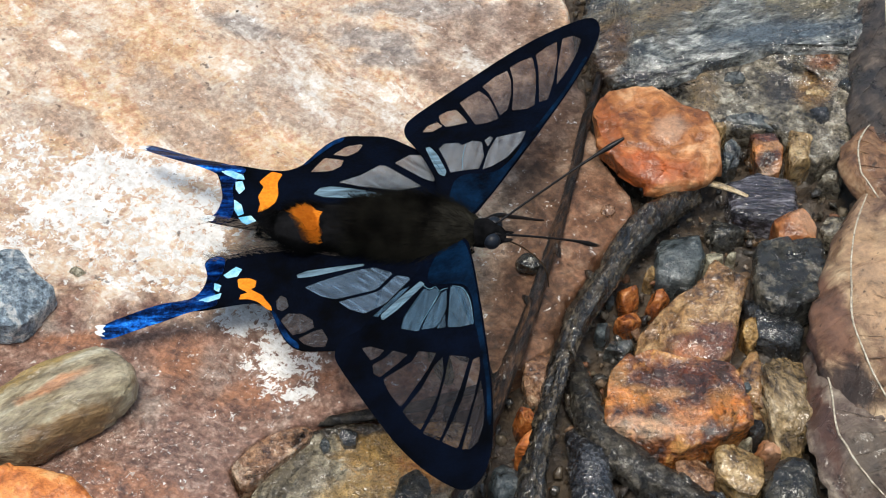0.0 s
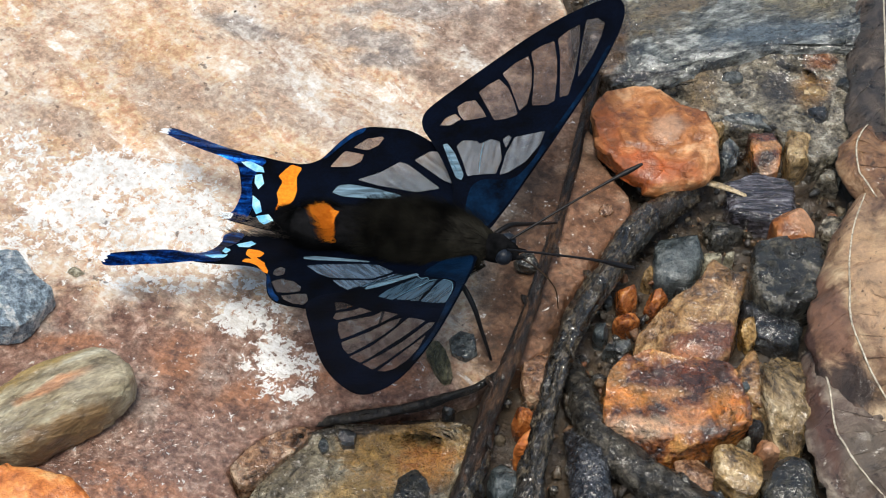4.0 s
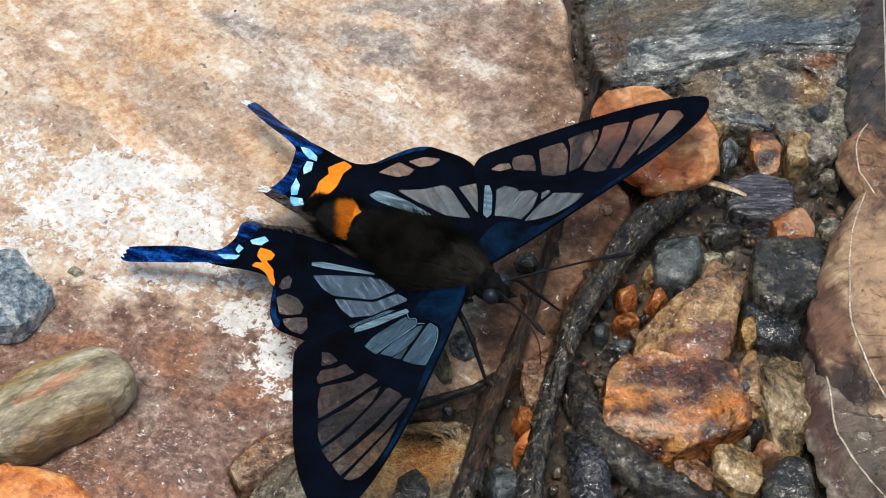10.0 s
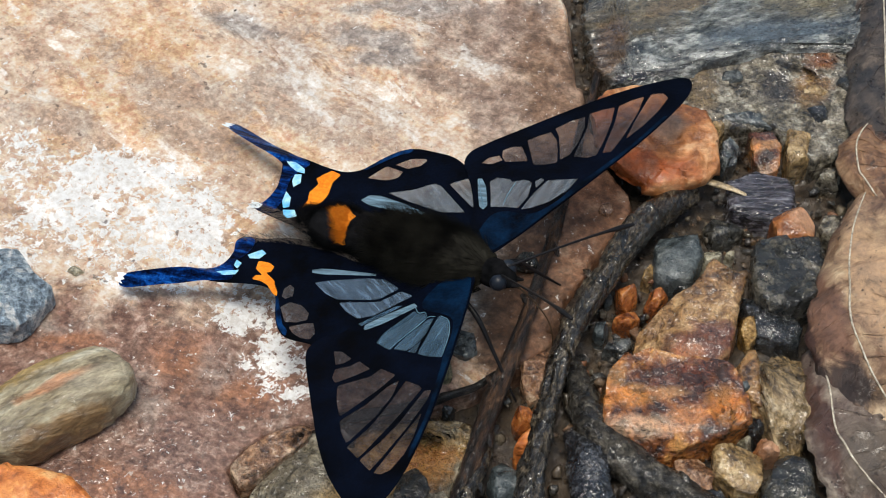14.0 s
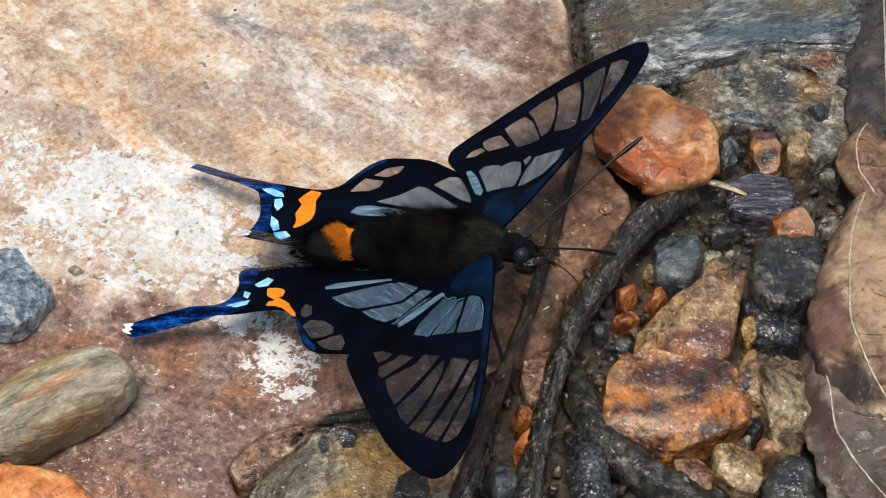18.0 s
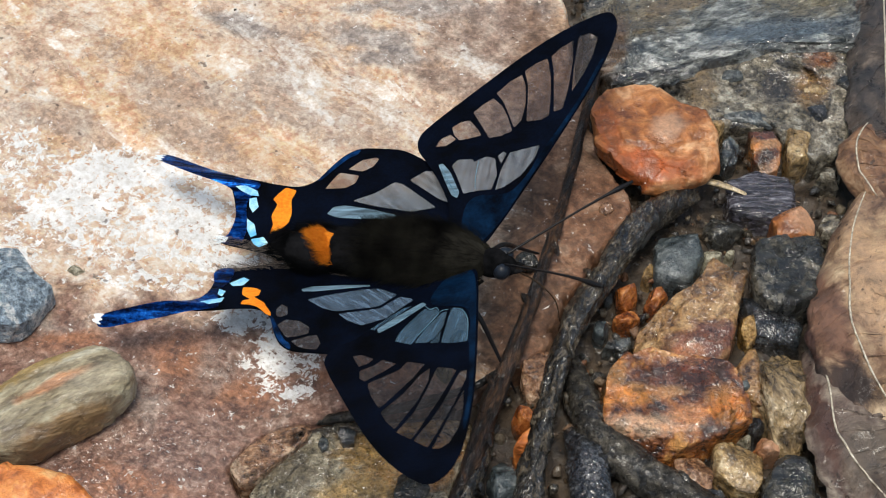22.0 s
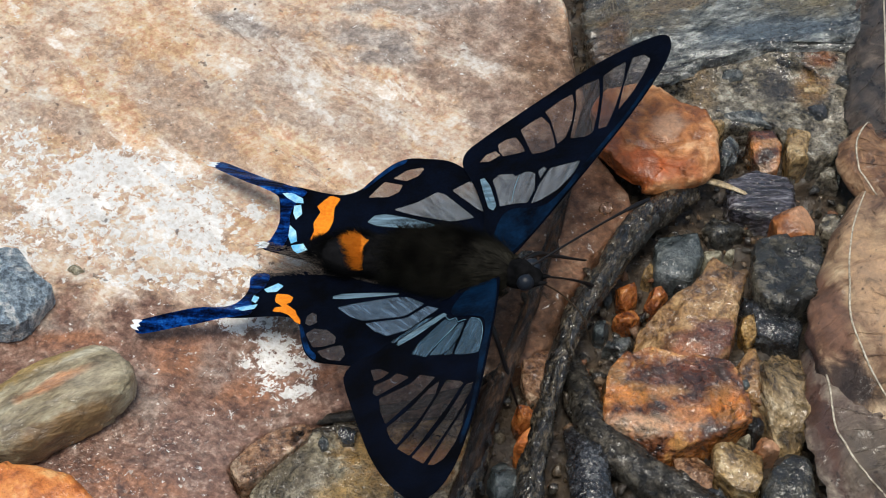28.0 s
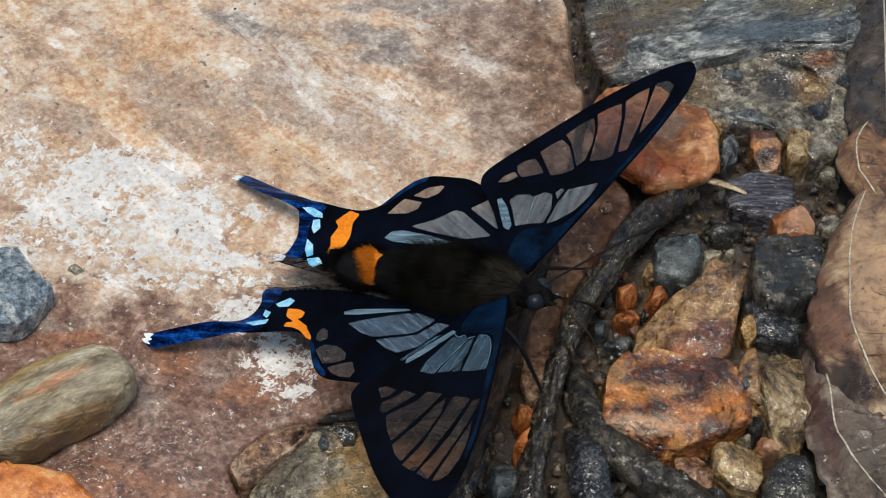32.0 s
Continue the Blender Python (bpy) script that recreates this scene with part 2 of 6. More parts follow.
def radii_of(corners, k=44):
    """Distances from the middle of a polygon to its sides, all round."""
    out = []
    for i in range(k):
        d = Vector((math.cos(math.tau * i / k), math.sin(math.tau * i / k)))
        best = 0.1
        for a, b in zip(corners, corners[1:] + corners[:1]):
            a, e = Vector(a), Vector(b) - Vector(a)
            den = d.x * e.y - d.y * e.x
            if abs(den) > 1e-9:
                u = (a.x * d.y - a.y * d.x) / den
                r = (a.x * e.y - a.y * e.x) / den
                if r > 0 and -1e-6 <= u <= 1 + 1e-6:
                    best = max(best, r)
        out.append(best)
    return out


def rock(name, x, y, z0, z1, profile, material, label, category="stone", group="", seed=1, boxy=0.7, facets=12, lumps=0.05, detail=4, strata=None, lean=(0, 0), chips=0.0, chip_size=0.5):
    """A stone between heights z0 and z1 (mm): its plan given by radii all round or by corners, cut by flat facets and roughened.
    strata: a direction along which it breaks in layers; lean: how much its top slopes per mm; chips: how strongly it is broken
    into flat fracture faces, whose size is a share of the stone's."""
    rnd = random.Random(seed)
    bm = bmesh.new()
    bmesh.ops.create_icosphere(bm, subdivisions=detail, radius=1)
    if isinstance(profile[0], tuple):
        profile = radii_of(profile)
    k, hz = len(profile), (z1 - z0) / 2
    mean = sum(profile) / k
    ring = [Vector((math.cos(math.tau * i / k), math.sin(math.tau * i / k))) * r for i, r in enumerate(profile)]
    cuts = []
    for _ in range(facets):
        a, e = rnd.uniform(0, 6.28), rnd.uniform(0.15, 1.45)
        cuts.append((Vector((math.cos(a) * math.cos(e), math.sin(a) * math.cos(e), math.sin(e))), rnd.uniform(0.82, 1.12)))
    off = Vector((seed * 3.7, seed * 1.3, seed * 0.7))
    layer = Vector(strata).normalized() if strata else None
    for v in bm.verts:
        n = v.co.normalized()
        az = (math.atan2(n.y, n.x) / math.tau * k) % k
        i, f = int(az) % k, az % 1
        side = ring[i] * (1 - f) + ring[(i + 1) % k] * f
        ch = math.hypot(n.x, n.y) ** boxy
        z = math.copysign(abs(n.z) ** boxy, n.z)
        p = Vector((side.x * ch, side.y * ch, hz * z))
        for d, lim in cuts:
            over = p.x / mean * d.x + p.y / mean * d.y + p.z / hz * d.z - lim
            if over > 0:
                p -= Vector((d.x * mean, d.y * mean, d.z * hz)) * over
        p.z += p.x * lean[0] + p.y * lean[1] if n.z > 0 else 0
        q = p / mean
        e = noise.fractal(q * 1.3 + off, 0.9, 2.1, 4)
        e += 0.55 * (0.5 - abs(noise.noise(q * 2.6 + off))) + 0.30 * (0.5 - abs(noise.noise(q * 6.1 + off))) + 0.16 * noise.noise(q * 13 + off)
        if layer:
            t = p.dot(layer) * 1.1 + 0.8 * noise.noise(q * 1.5 + off)
            e += 1.3 * ((t - math.floor(t)) ** 3 - 0.3)
        p += n * lumps * mean * e
        if chips:
            at = q / chip_size + off
            near = noise.voronoi(at)[1][0]
            p += n * chips * mean * (noise.noise_vector(near * 5.3) * 2.4).dot(at - near) * chip_size
        p.z = max(p.z + hz, 0.0)
        v.co = p * MM
    me = bpy.data.meshes.new(name)
    bm.to_mesh(me)
    bm.free()
    me.materials.append(material)
    me.shade_smooth()
    ob = new(name, me)
    ob.location = (x * MM, y * MM, z0 * MM)
    return tagged(ob, label, category, group)


def tube(name, pts, radii, material, parent=None, sides=14, steps=10, rough=0.0, seed=0.0, flat=1.0, origin=(0, 0, 0)):
    """A round bar along a smooth line (mm), its radius gliding through the radii."""
    line = spline([tuple(p) for p in pts], steps)
    rad = np.interp(np.linspace(0, 1, len(line)), np.linspace(0, 1, len(radii)), radii)
    verts, faces = [], []
    for i, p in enumerate(line):
        t = Vector(line[min(i + 1, len(line) - 1)] - line[max(i - 1, 0)]).normalized()
        s = t.cross(Vector((0, 0, 1)))
        s = s.normalized() if s.length > 1e-4 else Vector((0, 1, 0))
        u = s.cross(t)
        for j in range(sides):
            a = math.tau * j / sides
            w = 1.0
            if rough:
                w += rough * noise.fractal(Vector((math.cos(a) * 2.1 + seed, math.sin(a) * 2.1, i * 0.075)), 0.7, 2.1, 5)
            q = Vector(p) + (s * math.cos(a) + u * math.sin(a) * flat) * rad[i] * w - Vector(origin)
            verts.append(q * MM)
    for i in range(len(line) - 1):
        for j in range(sides):
            a, b = i * sides + j, i * sides + (j + 1) % sides
            faces.append((a, b, b + sides, a + sides))
    faces.append(tuple(range(sides))[::-1])
    faces.append(tuple(range((len(line) - 1) * sides, len(line) * sides)))
    ob = mesh_ob(name, verts, faces, material, parent)
    ob.location = Vector(origin) * MM if parent is None else (0, 0, 0)
    return ob


def sheet(name, outline, holes, half, z, material, parent, side=1, label=""):
    """A thin flat sheet (mm) with openings through it; side -1 mirrors it."""
    cu = bpy.data.curves.new(name, "CURVE")
    cu.dimensions, cu.fill_mode, cu.extrude = "2D", "BOTH", half
    for ring in [outline, *holes]:
        s = cu.splines.new("POLY")
        s.points.add(len(ring) - 1)
        for q, p in zip(s.points, ring):
            q.co = (p[0], p[1] * side, 0, 1)
        s.use_cyclic_u = True
    tmp = bpy.data.objects.new(name, cu)
    scene.collection.objects.link(tmp)
    me = bpy.data.meshes.new_from_object(tmp.evaluated_get(bpy.context.evaluated_depsgraph_get()))
    bpy.data.objects.remove(tmp)
    bpy.data.curves.remove(cu)
    me.transform(Matrix.Translation((0, 0, z * MM)) @ Matrix.Scale(MM, 4))
    bm = bmesh.new()
    bm.from_mesh(me)
    bmesh.ops.remove_doubles(bm, verts=bm.verts, dist=1e-8)
    bm.to_mesh(me)
    bm.free()
    me.materials.clear()
    me.materials.append(material)
    ob = new(name, me)
    ob.parent = parent
    return tagged(ob, label) if label else ob


def hair_coat(name, roots, dirs, lengths, width, material, parent, label=""):
    """Many fine tapering hairs (mm) as one mesh."""
    verts, faces = [], []
    for p, d, l in zip(roots, dirs, lengths):
        s = d.cross(Vector((0.3, 0.2, 1))).normalized() * width
        u = d.cross(s).normalized() * width
        k = len(verts)
        bend = Vector((-0.25, 0, -0.2)) * l
        verts += [(p + s) * MM, (p - s * 0.5 + u) * MM, (p - s * 0.5 - u) * MM, (p + d * l + bend) * MM]
        faces += [(k, k + 1, k + 3), (k + 1, k + 2, k + 3), (k + 2, k, k + 3)]
    return mesh_ob(name, verts, faces, material, parent, label)


# ---- ground and the flat slab ----
def slab_material():
    m, nt, b = nodes_of("stained_flagstone")
    v = coords(nt)
    flow = nt.nodes.new("ShaderNodeMapping")
    flow.vector_type = "TEXTURE"
    flow.inputs["Rotation"].default_value, flow.inputs["Scale"].default_value = (0, 0, radians(-40)), (2.0, 0.72, 1)
    nt.links.new(v, flow.inputs["Vector"])
    fv = flow.outputs["Vector"]
    big = tex_noise(nt, fv, 140, 12, 0.66, 0.5)
    mid = tex_noise(nt, v, 620, 9, 0.70, 0.3)
    fine = tex_noise(nt, v, 2300, 5, 0.66, 0.3)
    scab = tex_noise(nt, fv, 260, 12, 0.72, 0.4)
    rust = tex_noise(nt, v, 170, 12, 0.72, 0.6)

    def tint_in(col, tint, share, *places, size=3.0, wobble=0.55, soft=(0.55, 1.15), grain=None):
        """Blends a tint into the colour inside uneven ellipses, broken up by a grain."""
        for x, y, rx, ry, a in places:
            f = calc(nt, "MULTIPLY", blob(nt, v, x, y, rx, ry, a, wobble, soft, size), share)
            col = mix(nt, calc(nt, "MULTIPLY", f, grain) if grain is not None else f, col, tint)
        return col

    ochre = ramp(nt, mix(nt, 0.55, big, mid), [(0.37, (0.40, 0.26, 0.185)), (0.44, (0.58, 0.405, 0.285)), (0.50, (0.71, 0.525, 0.385)), (0.55, (0.79, 0.645, 0.505)), (0.62, (0.87, 0.80, 0.70))])
    brown = ramp(nt, mid, [(0.36, (0.18, 0.115, 0.085)), (0.48, (0.325, 0.22, 0.168)), (0.60, (0.49, 0.375, 0.295))])
    amber = ramp(nt, mid, [(0.36, (0.56, 0.33, 0.17)), (0.50, (0.74, 0.48, 0.28)), (0.64, (0.84, 0.67, 0.50))])
    ash = ramp(nt, mid, [(0.36, (0.17, 0.15, 0.14)), (0.50, (0.30, 0.265, 0.25)), (0.62, (0.50, 0.45, 0.42))])
    cream = mix(nt, grey(nt, fine, 0.38, 0.6), (0.76, 0.68, 0.59), (0.88, 0.84, 0.78))
    col = mix(nt, grey(nt, rust, 0.52, 0.55, 0.0, 0.7), ochre, amber)
    col = mix(nt, grey(nt, scab, 0.445, 0.425, 0.0, 0.5), col, brown)
    col = mix(nt, grey(nt, scab, 0.565, 0.59, 0.0, 0.7), col, cream)
    broken, streaks = grey(nt, mid, 0.40, 0.54), grey(nt, scab, 0.44, 0.53)
    col = tint_in(col, amber, 0.85, (-23.0, 21.5, 5.5, 5.5, 0), (-27.0, 14.3, 6.0, 1.6, -38), (-23.2, 11.5, 1.6, 2.2, 0), (-13, 10, 6, 2.5, -30), grain=streaks)
    col = tint_in(col, amber, 0.6, (-23.2, 21.3, 3.6, 4.2, 0), (-27.2, 14.4, 5.2, 1.3, -38), size=2.0)
    col = tint_in(col, brown, 0.7, (-26.7, 20.2, 2.4, 2.0, 0), (-29.8, 13.0, 5.0, 1.9, -10), (-21.5, 16.2, 5.5, 2.6, -35), (-19.5, 11.5, 4.5, 2.2, -30), (-12.5, 20.0, 3.2, 4.5, 20), (-7.5, 12.2, 6.0, 2.8, -20), (-14.5, 15.0, 4.0, 3.5, -30), grain=broken)
    col = tint_in(col, ash, 0.8, (-6.1, 21.8, 4.2, 1.7, -12), (-0.5, 25.2, 8.0, 1.6, -4), (-4.4, 19.4, 4.5, 1.2, 0), (6.3, 24.5, 3.0, 2.0, 20), (-17.0, 23.6, 4.0, 1.2, -20))
    bark = ramp(nt, mid, [(0.36, (0.085, 0.045, 0.025)), (0.48, (0.185, 0.102, 0.06)), (0.60, (0.33, 0.21, 0.14))])
    col = tint_in(col, brown, 0.9, (4.5, 22.0, 6.0, 4.5, 0), (0.5, 17.0, 4.0, 2.0, -30), (5.5, 13.0, 4.0, 6.0, 10), size=4.0)
    col = tint_in(col, bark, 0.95, (9.6, 14.5, 4.4, 12.0, 4), size=4.0)
    col = tint_in(col, cream, 0.62, (-11.0, 19.0, 4.6, 2.4, -50), (-9.1, 15.8, 5.6, 3.2, -38), (-2.4, 12.4, 4.5, 1.4, -38), (2.2, 19.2, 3.0, 1.3, -25), (4.4, 22.3, 1.0, 0.7, 0), (-3.0, 23.4, 2.2, 0.6, -20), (-16.0, 24.0, 1.5, 4.0, 10), size=1.6, wobble=0.7, grain=streaks)
    # wet red-brown lower part
    red = ramp(nt, mix(nt, 0.3, mid, fine), [(0.36, (0.105, 0.047, 0.031)), (0.46, (0.205, 0.104, 0.071)), (0.54, (0.29, 0.168, 0.121)), (0.66, (0.50, 0.38, 0.31))])
    wet = blob(nt, v, -22, -18.6, 30, 14.6, -5, 0.32, (0.84, 1.08), 5)
    col = mix(nt, wet, col, red)
    col = tint_in(col, (0.40, 0.165, 0.075), 0.75, (-18.3, -9.8, 3.0, 2.6, 30), (-13.0, -12.5, 3.0, 1.6, 20), (-26.0, -8.2, 3.0, 1.0, 0), (-21.0, -19.5, 5.0, 1.6, -15), (-4.0, -10.5, 5.0, 1.6, 10), size=2.0, grain=broken)
    col = tint_in(col, (0.42, 0.35, 0.30), 0.6, (-15.9, -10.2, 1.6, 2.2, 0), (-20.3, -12.5, 1.6, 3.0, 10), (-28.0, -6.8, 3.0, 0.9, 0), size=1.6, grain=broken)
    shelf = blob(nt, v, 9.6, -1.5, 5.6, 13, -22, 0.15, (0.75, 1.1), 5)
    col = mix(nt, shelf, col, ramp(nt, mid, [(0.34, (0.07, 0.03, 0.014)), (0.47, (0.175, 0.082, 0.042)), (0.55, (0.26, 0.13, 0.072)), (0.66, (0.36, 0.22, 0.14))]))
    # dark brown beside the stick, partly the butterfly's shadow put into the colour
    col = tint_in(col, ramp(nt, mid, [(0.36, (0.03, 0.014, 0.007)), (0.48, (0.095, 0.046, 0.024)), (0.60, (0.20, 0.11, 0.065))]), 0.9, (5.2, -4.5, 3.0, 7.5, -18), (8.2, -6.0, 1.6, 3.0, -15), (6.8, 5.5, 3.0, 6.0, -14), size=2.5)
    # white mineral crust
    lace = tex_noise(nt, v, 1500, 8, 0.72, 0.5)

    def crust(share, *places):
        out = None
        for x, y, rx, ry, a in places:
            f = blob(nt, v, x, y, rx, ry, a, 0.40, (0.55, 1.15), 1.8)
            out = f if out is None else calc(nt, "MAXIMUM", out, f)
        return calc(nt, "MULTIPLY", out, share)

    solid = crust(0.205, (-24.5, 7.4, 7.0, 2.6, -3), (-18.4, 3.0, 4.6, 3.4, -48), (-27.5, 4.2, 5.0, 3.4, 0), (-16.5, -1.0, 4.0, 1.4, -10), (-14.0, -5.8, 2.2, 2.7, -60), (-11.6, -9.6, 1.5, 2.6, 30))
    thin = crust(0.145, (-23.5, 2.5, 10.0, 5.0, -10), (-11.2, -10.0, 3.2, 4.2, 25), (-33.0, 8.5, 3.5, 4.5, -30), (-18.0, -2.8, 9.0, 1.0, 0), (-31.0, 0.0, 3.0, 2.2, 0), (-14.2, 3.5, 2.2, 1.2, 0))
    cover = calc(nt, "ADD", calc(nt, "MAXIMUM", solid, thin), lace)
    white = grey(nt, cover, 0.63, 0.65)
    col = mix(nt, white, col, mix(nt, grey(nt, fine, 0.36, 0.6), (0.80, 0.77, 0.73), (0.92, 0.91, 0.89)))
    # pits, scratches, and pale specks for flecks and tiny wet glints in the colour
    col = mix(nt, grey(nt, tex_noise(nt, v, 1300, 3, 0.5), 0.685, 0.72, 0.0, 0.75), col, (0.13, 0.085, 0.065))
    col = mix(nt, grey(nt, tex_noise(nt, v, 1900, 3, 0.5), 0.69, 0.72, 0.0, 0.6), col, (0.80, 0.74, 0.66))
    speck = ramp(nt, fine, [(0.36, (0.08, 0.08, 0.08)), (0.5, (0.5, 0.5, 0.5)), (0.64, (0.92, 0.92, 0.92))])
    col = mix(nt, 0.42, col, mix(nt, 1.0, col, speck, "OVERLAY"))
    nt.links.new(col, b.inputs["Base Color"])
    pool = blob(nt, v, -20.5, -18.3, 9.0, 4.8, 8, 0.4, (0.55, 1.15), 4)
    damp = calc(nt, "MAXIMUM", calc(nt, "MULTIPLY", wet, 0.5), calc(nt, "MULTIPLY", shelf, 0.6))
    nt.links.new(calc(nt, "SUBTRACT", grey(nt, mid, 0.3, 0.7, 0.55, 0.75), calc(nt, "MULTIPLY", damp, 0.35)), b.inputs["Roughness"])
    terrace = grey(nt, scab, 0.42, 0.58)
    n0 = bumped(nt, b, terrace, 0.11 * MM, 1.0)
    n1 = bumped(nt, b, mid, 0.24 * MM, 1.0, n0)
    bumped(nt, b, fine, 0.06 * MM, 1.0, n1)
    film = calc(nt, "MULTIPLY", damp, grey(nt, tex_noise(nt, v, 300, 6, 0.65), 0.42, 0.56, 0.5, 0.0))
    water_film(nt, b, v, 0.42, calc(nt, "MAXIMUM", film, calc(nt, "MULTIPLY", pool, 0.8)), 0.21)
    return m


SLAB_EDGE = [(10.7, 60), (10.2, 24), (10.9, 19), (11.6, 14), (12.2, 9.9), (13.4, 7.4), (14.2, 5.6), (14.0, 3.6), (12.7, 1.4), (11.0, -0.9), (9.8, -3.2), (8.6, -5.5), (7.7, -8), (6.1, -9.6),
             (4.5, -10.4), (3.2, -10.9), (2.2, -11.7), (0.2, -12.5), (-3.2, -13.0), (-6.5, -13.4), (-8.5, -14.5), (-10.0, -15.0), (-11.5, -15.5), (-13.0, -16.5), (-14.2, -18.2), (-13.3, -19.9), (-12.6, -21), (-12.4, -40), (-75, -40), (-75, 60)]


def edge_distance(X, Y, poly):
    """Signed distance to the outline, positive inside."""
    best, inside = np.full(X.shape, 1e9), np.zeros(X.shape, bool)
    for (ax, ay), (bx, by) in zip(poly, poly[1:] + poly[:1]):
        dx, dy = bx - ax, by - ay
        t = np.clip(((X - ax) * dx + (Y - ay) * dy) / (dx * dx + dy * dy), 0, 1)
        best = np.minimum(best, np.hypot(X - ax - t * dx, Y - ay - t * dy))
        cross = ((ay > Y) != (by > Y)) & (X < (bx - ax) * (Y - ay) / (by - ay + 1e-12) + ax)
        inside ^= cross
    return np.where(inside, best, -best)


def height_sheet(name, xs, ys, height, keep, material):
    X, Y = np.meshgrid(xs, ys)
    Z = height(X, Y)
    ok = keep(X, Y)
    nx = len(xs)
    verts = [(x * MM, y * MM, z * MM) for x, y, z in zip(X.ravel(), Y.ravel(), Z.ravel())]
    faces = []
    for j in range(len(ys) - 1):
        for i in range(nx - 1):
            if ok[j, i] or ok[j + 1, i + 1]:
                a = j * nx + i
                faces.append((a, a + 1, a + nx + 1, a + nx))
    me = bpy.data.meshes.new(name)
    me.from_pydata(verts, [], faces)
    me.materials.append(material)
    bm = bmesh.new()
    bm.from_mesh(me)
    bmesh.ops.delete(bm, geom=[v for v in bm.verts if not v.link_faces], context="VERTS")
    bm.to_mesh(me)
    bm.free()
    me.shade_smooth()
    return new(name, me)


def waves(X, Y, scale, seed, octaves=4):
    f = np.vectorize(lambda x, y: noise.fractal(Vector((x / scale + seed, y / scale, seed)), 0.9, 2.0, octaves))
    return f(X, Y)


def slab_height(X, Y):
    d = edge_distance(X, Y, SLAB_EDGE)
    w = waves(X, Y, 3.0, 2.0)
    d = d + np.where(Y > -7, 0.6, 0.22) * w
    wide = np.where(Y > -7, 1.3, 0.45)
    lip = np.clip((d + 0.55 * wide) / wide, 0, 1)
    lip = lip * lip * (3 - 2 * lip)
    return -4.6 + 4.6 * lip + 0.10 * w + 0.14 * waves(X, Y, 11, 5.0, 2) + np.where(d < 4, -0.06 * (4 - d).clip(0, 4), 0) - 0.2


SLAB = slab_material()
slab = height_sheet("slab_ground", np.concatenate([np.arange(-74, -36, 1.5), np.arange(-36, 16.2, 0.26)]), np.concatenate([np.arange(-39, -22, 1.2), np.arange(-22, 30, 0.26), np.arange(30, 59, 1.5)]),
                    slab_height, lambda X, Y: edge_distance(X, Y, SLAB_EDGE) > -2.2, SLAB)
tagged(slab, "broad flat flagstone stained pink, orange and white", "stone", kind="structure")


def soil_material():
    m, nt, b = nodes_of("wet_silt")
    v = coords(nt)
    big, fine = tex_noise(nt, v, 300, 7, 0.65, 0.5), tex_noise(nt, v, 1900, 6, 0.7)
    col = ramp(nt, big, [(0.36, (0.006, 0.004, 0.003)), (0.5, (0.024, 0.015, 0.008)), (0.64, (0.08, 0.052, 0.028))])
    col = mix(nt, 0.5, col, ramp(nt, fine, [(0.35, (0.007, 0.005, 0.004)), (0.65, (0.11, 0.08, 0.05))]))
    nt.links.new(col, b.inputs["Base Color"])
    nt.links.new(grey(nt, fine, 0.3, 0.7, 0.3, 0.6), b.inputs["Roughness"])
    n1 = bumped(nt, b, big, 0.8 * MM, 0.8)
    bumped(nt, b, fine, 0.25 * MM, 1.0, n1)
    water_film(nt, b, v, 0.45, grey(nt, big, 0.42, 0.58, 0.6, 0.05), 0.24)
    return m


SILT = soil_material()
far = [-6000, -2500, -900, -350, -150, -75]
near = list(np.arange(-45, 0, 1.0)) + list(np.arange(0, 40, 0.45)) + list(np.arange(40, 60, 1.0))
ground = height_sheet("ground", np.array(far + near + [75, 150, 350, 900, 2500, 6000]), np.array(far + near + [75, 150, 350, 900, 2500, 6000]),
                      lambda X, Y: -3.0 + np.where(np.hypot(X, Y) < 80, 0.6 * waves(X, Y, 4.0, 9.0) + 0.35 * waves(X, Y, 1.3, 3.0), 0.0), lambda X, Y: X < 1e9, SILT)
tagged(ground, "wet brown silt between the stones", "ground", kind="structure")


# ---- stones ----
rock("rock", 16.1, 10.35, -0.7, 1.9, [(-4.5, 2.4), (-3.3, 4.5), (-1.7, 5.0), (0.0, 4.5), (2.1, 3.0), (4.0, 2.1), (4.7, -0.5), (4.7, -3.3), (3.5, -4.3), (-0.1, -5.0), (-1.9, -4.3), (-3.3, -2.9), (-4.5, -1.3)], ORANGE_ROCK, "angular orange-brown rock on the slab's broken edge", "rock", seed=6, boxy=0.38, facets=9, lumps=0.022, detail=6, chips=0.15, chip_size=0.7)
rock("rock", 15.1, -12.9, -3.4, 0.2, [(-4.2, 0.2), (-3.8, 2.1), (-2.3, 3.5), (-0.7, 4.2), (2.0, 3.4), (5.1, 3.0), (5.7, 0.2), (5.9, -1.6), (2.9, -3.1), (0.6, -3.8), (-2.8, -4.1), (-3.7, -2.9), (-4.2, -1.4)], RUST_ROCK, "wet rust-orange block of rock in the gravel", "rock", seed=8, boxy=0.17, facets=2, lumps=0.03, detail=6, lean=(0, 0.10), chips=0.09, chip_size=0.6)
rock("rock", 18.7, -4.7, -4.6, 0.7, [(-5.5, -3.7), (-5.0, -2.0), (-2.8, -0.3), (-0.2, 1.9), (0.9, 3.7), (2.0, 4.1), (2.6, 5.3), (3.8, 4.8), (3.8, 3.0), (2.9, 1.4), (2.3, -0.8), (1.9, -2.5), (1.1, -5.0), (-2.5, -5.6), (-4.6, -4.7)], BROWN_ROCK, "wet brown rock with a glistening rough face", "rock", seed=12, boxy=0.24, facets=2, lumps=0.035, detail=6, lean=(0.02, 0.12), chips=0.10, chip_size=0.5)
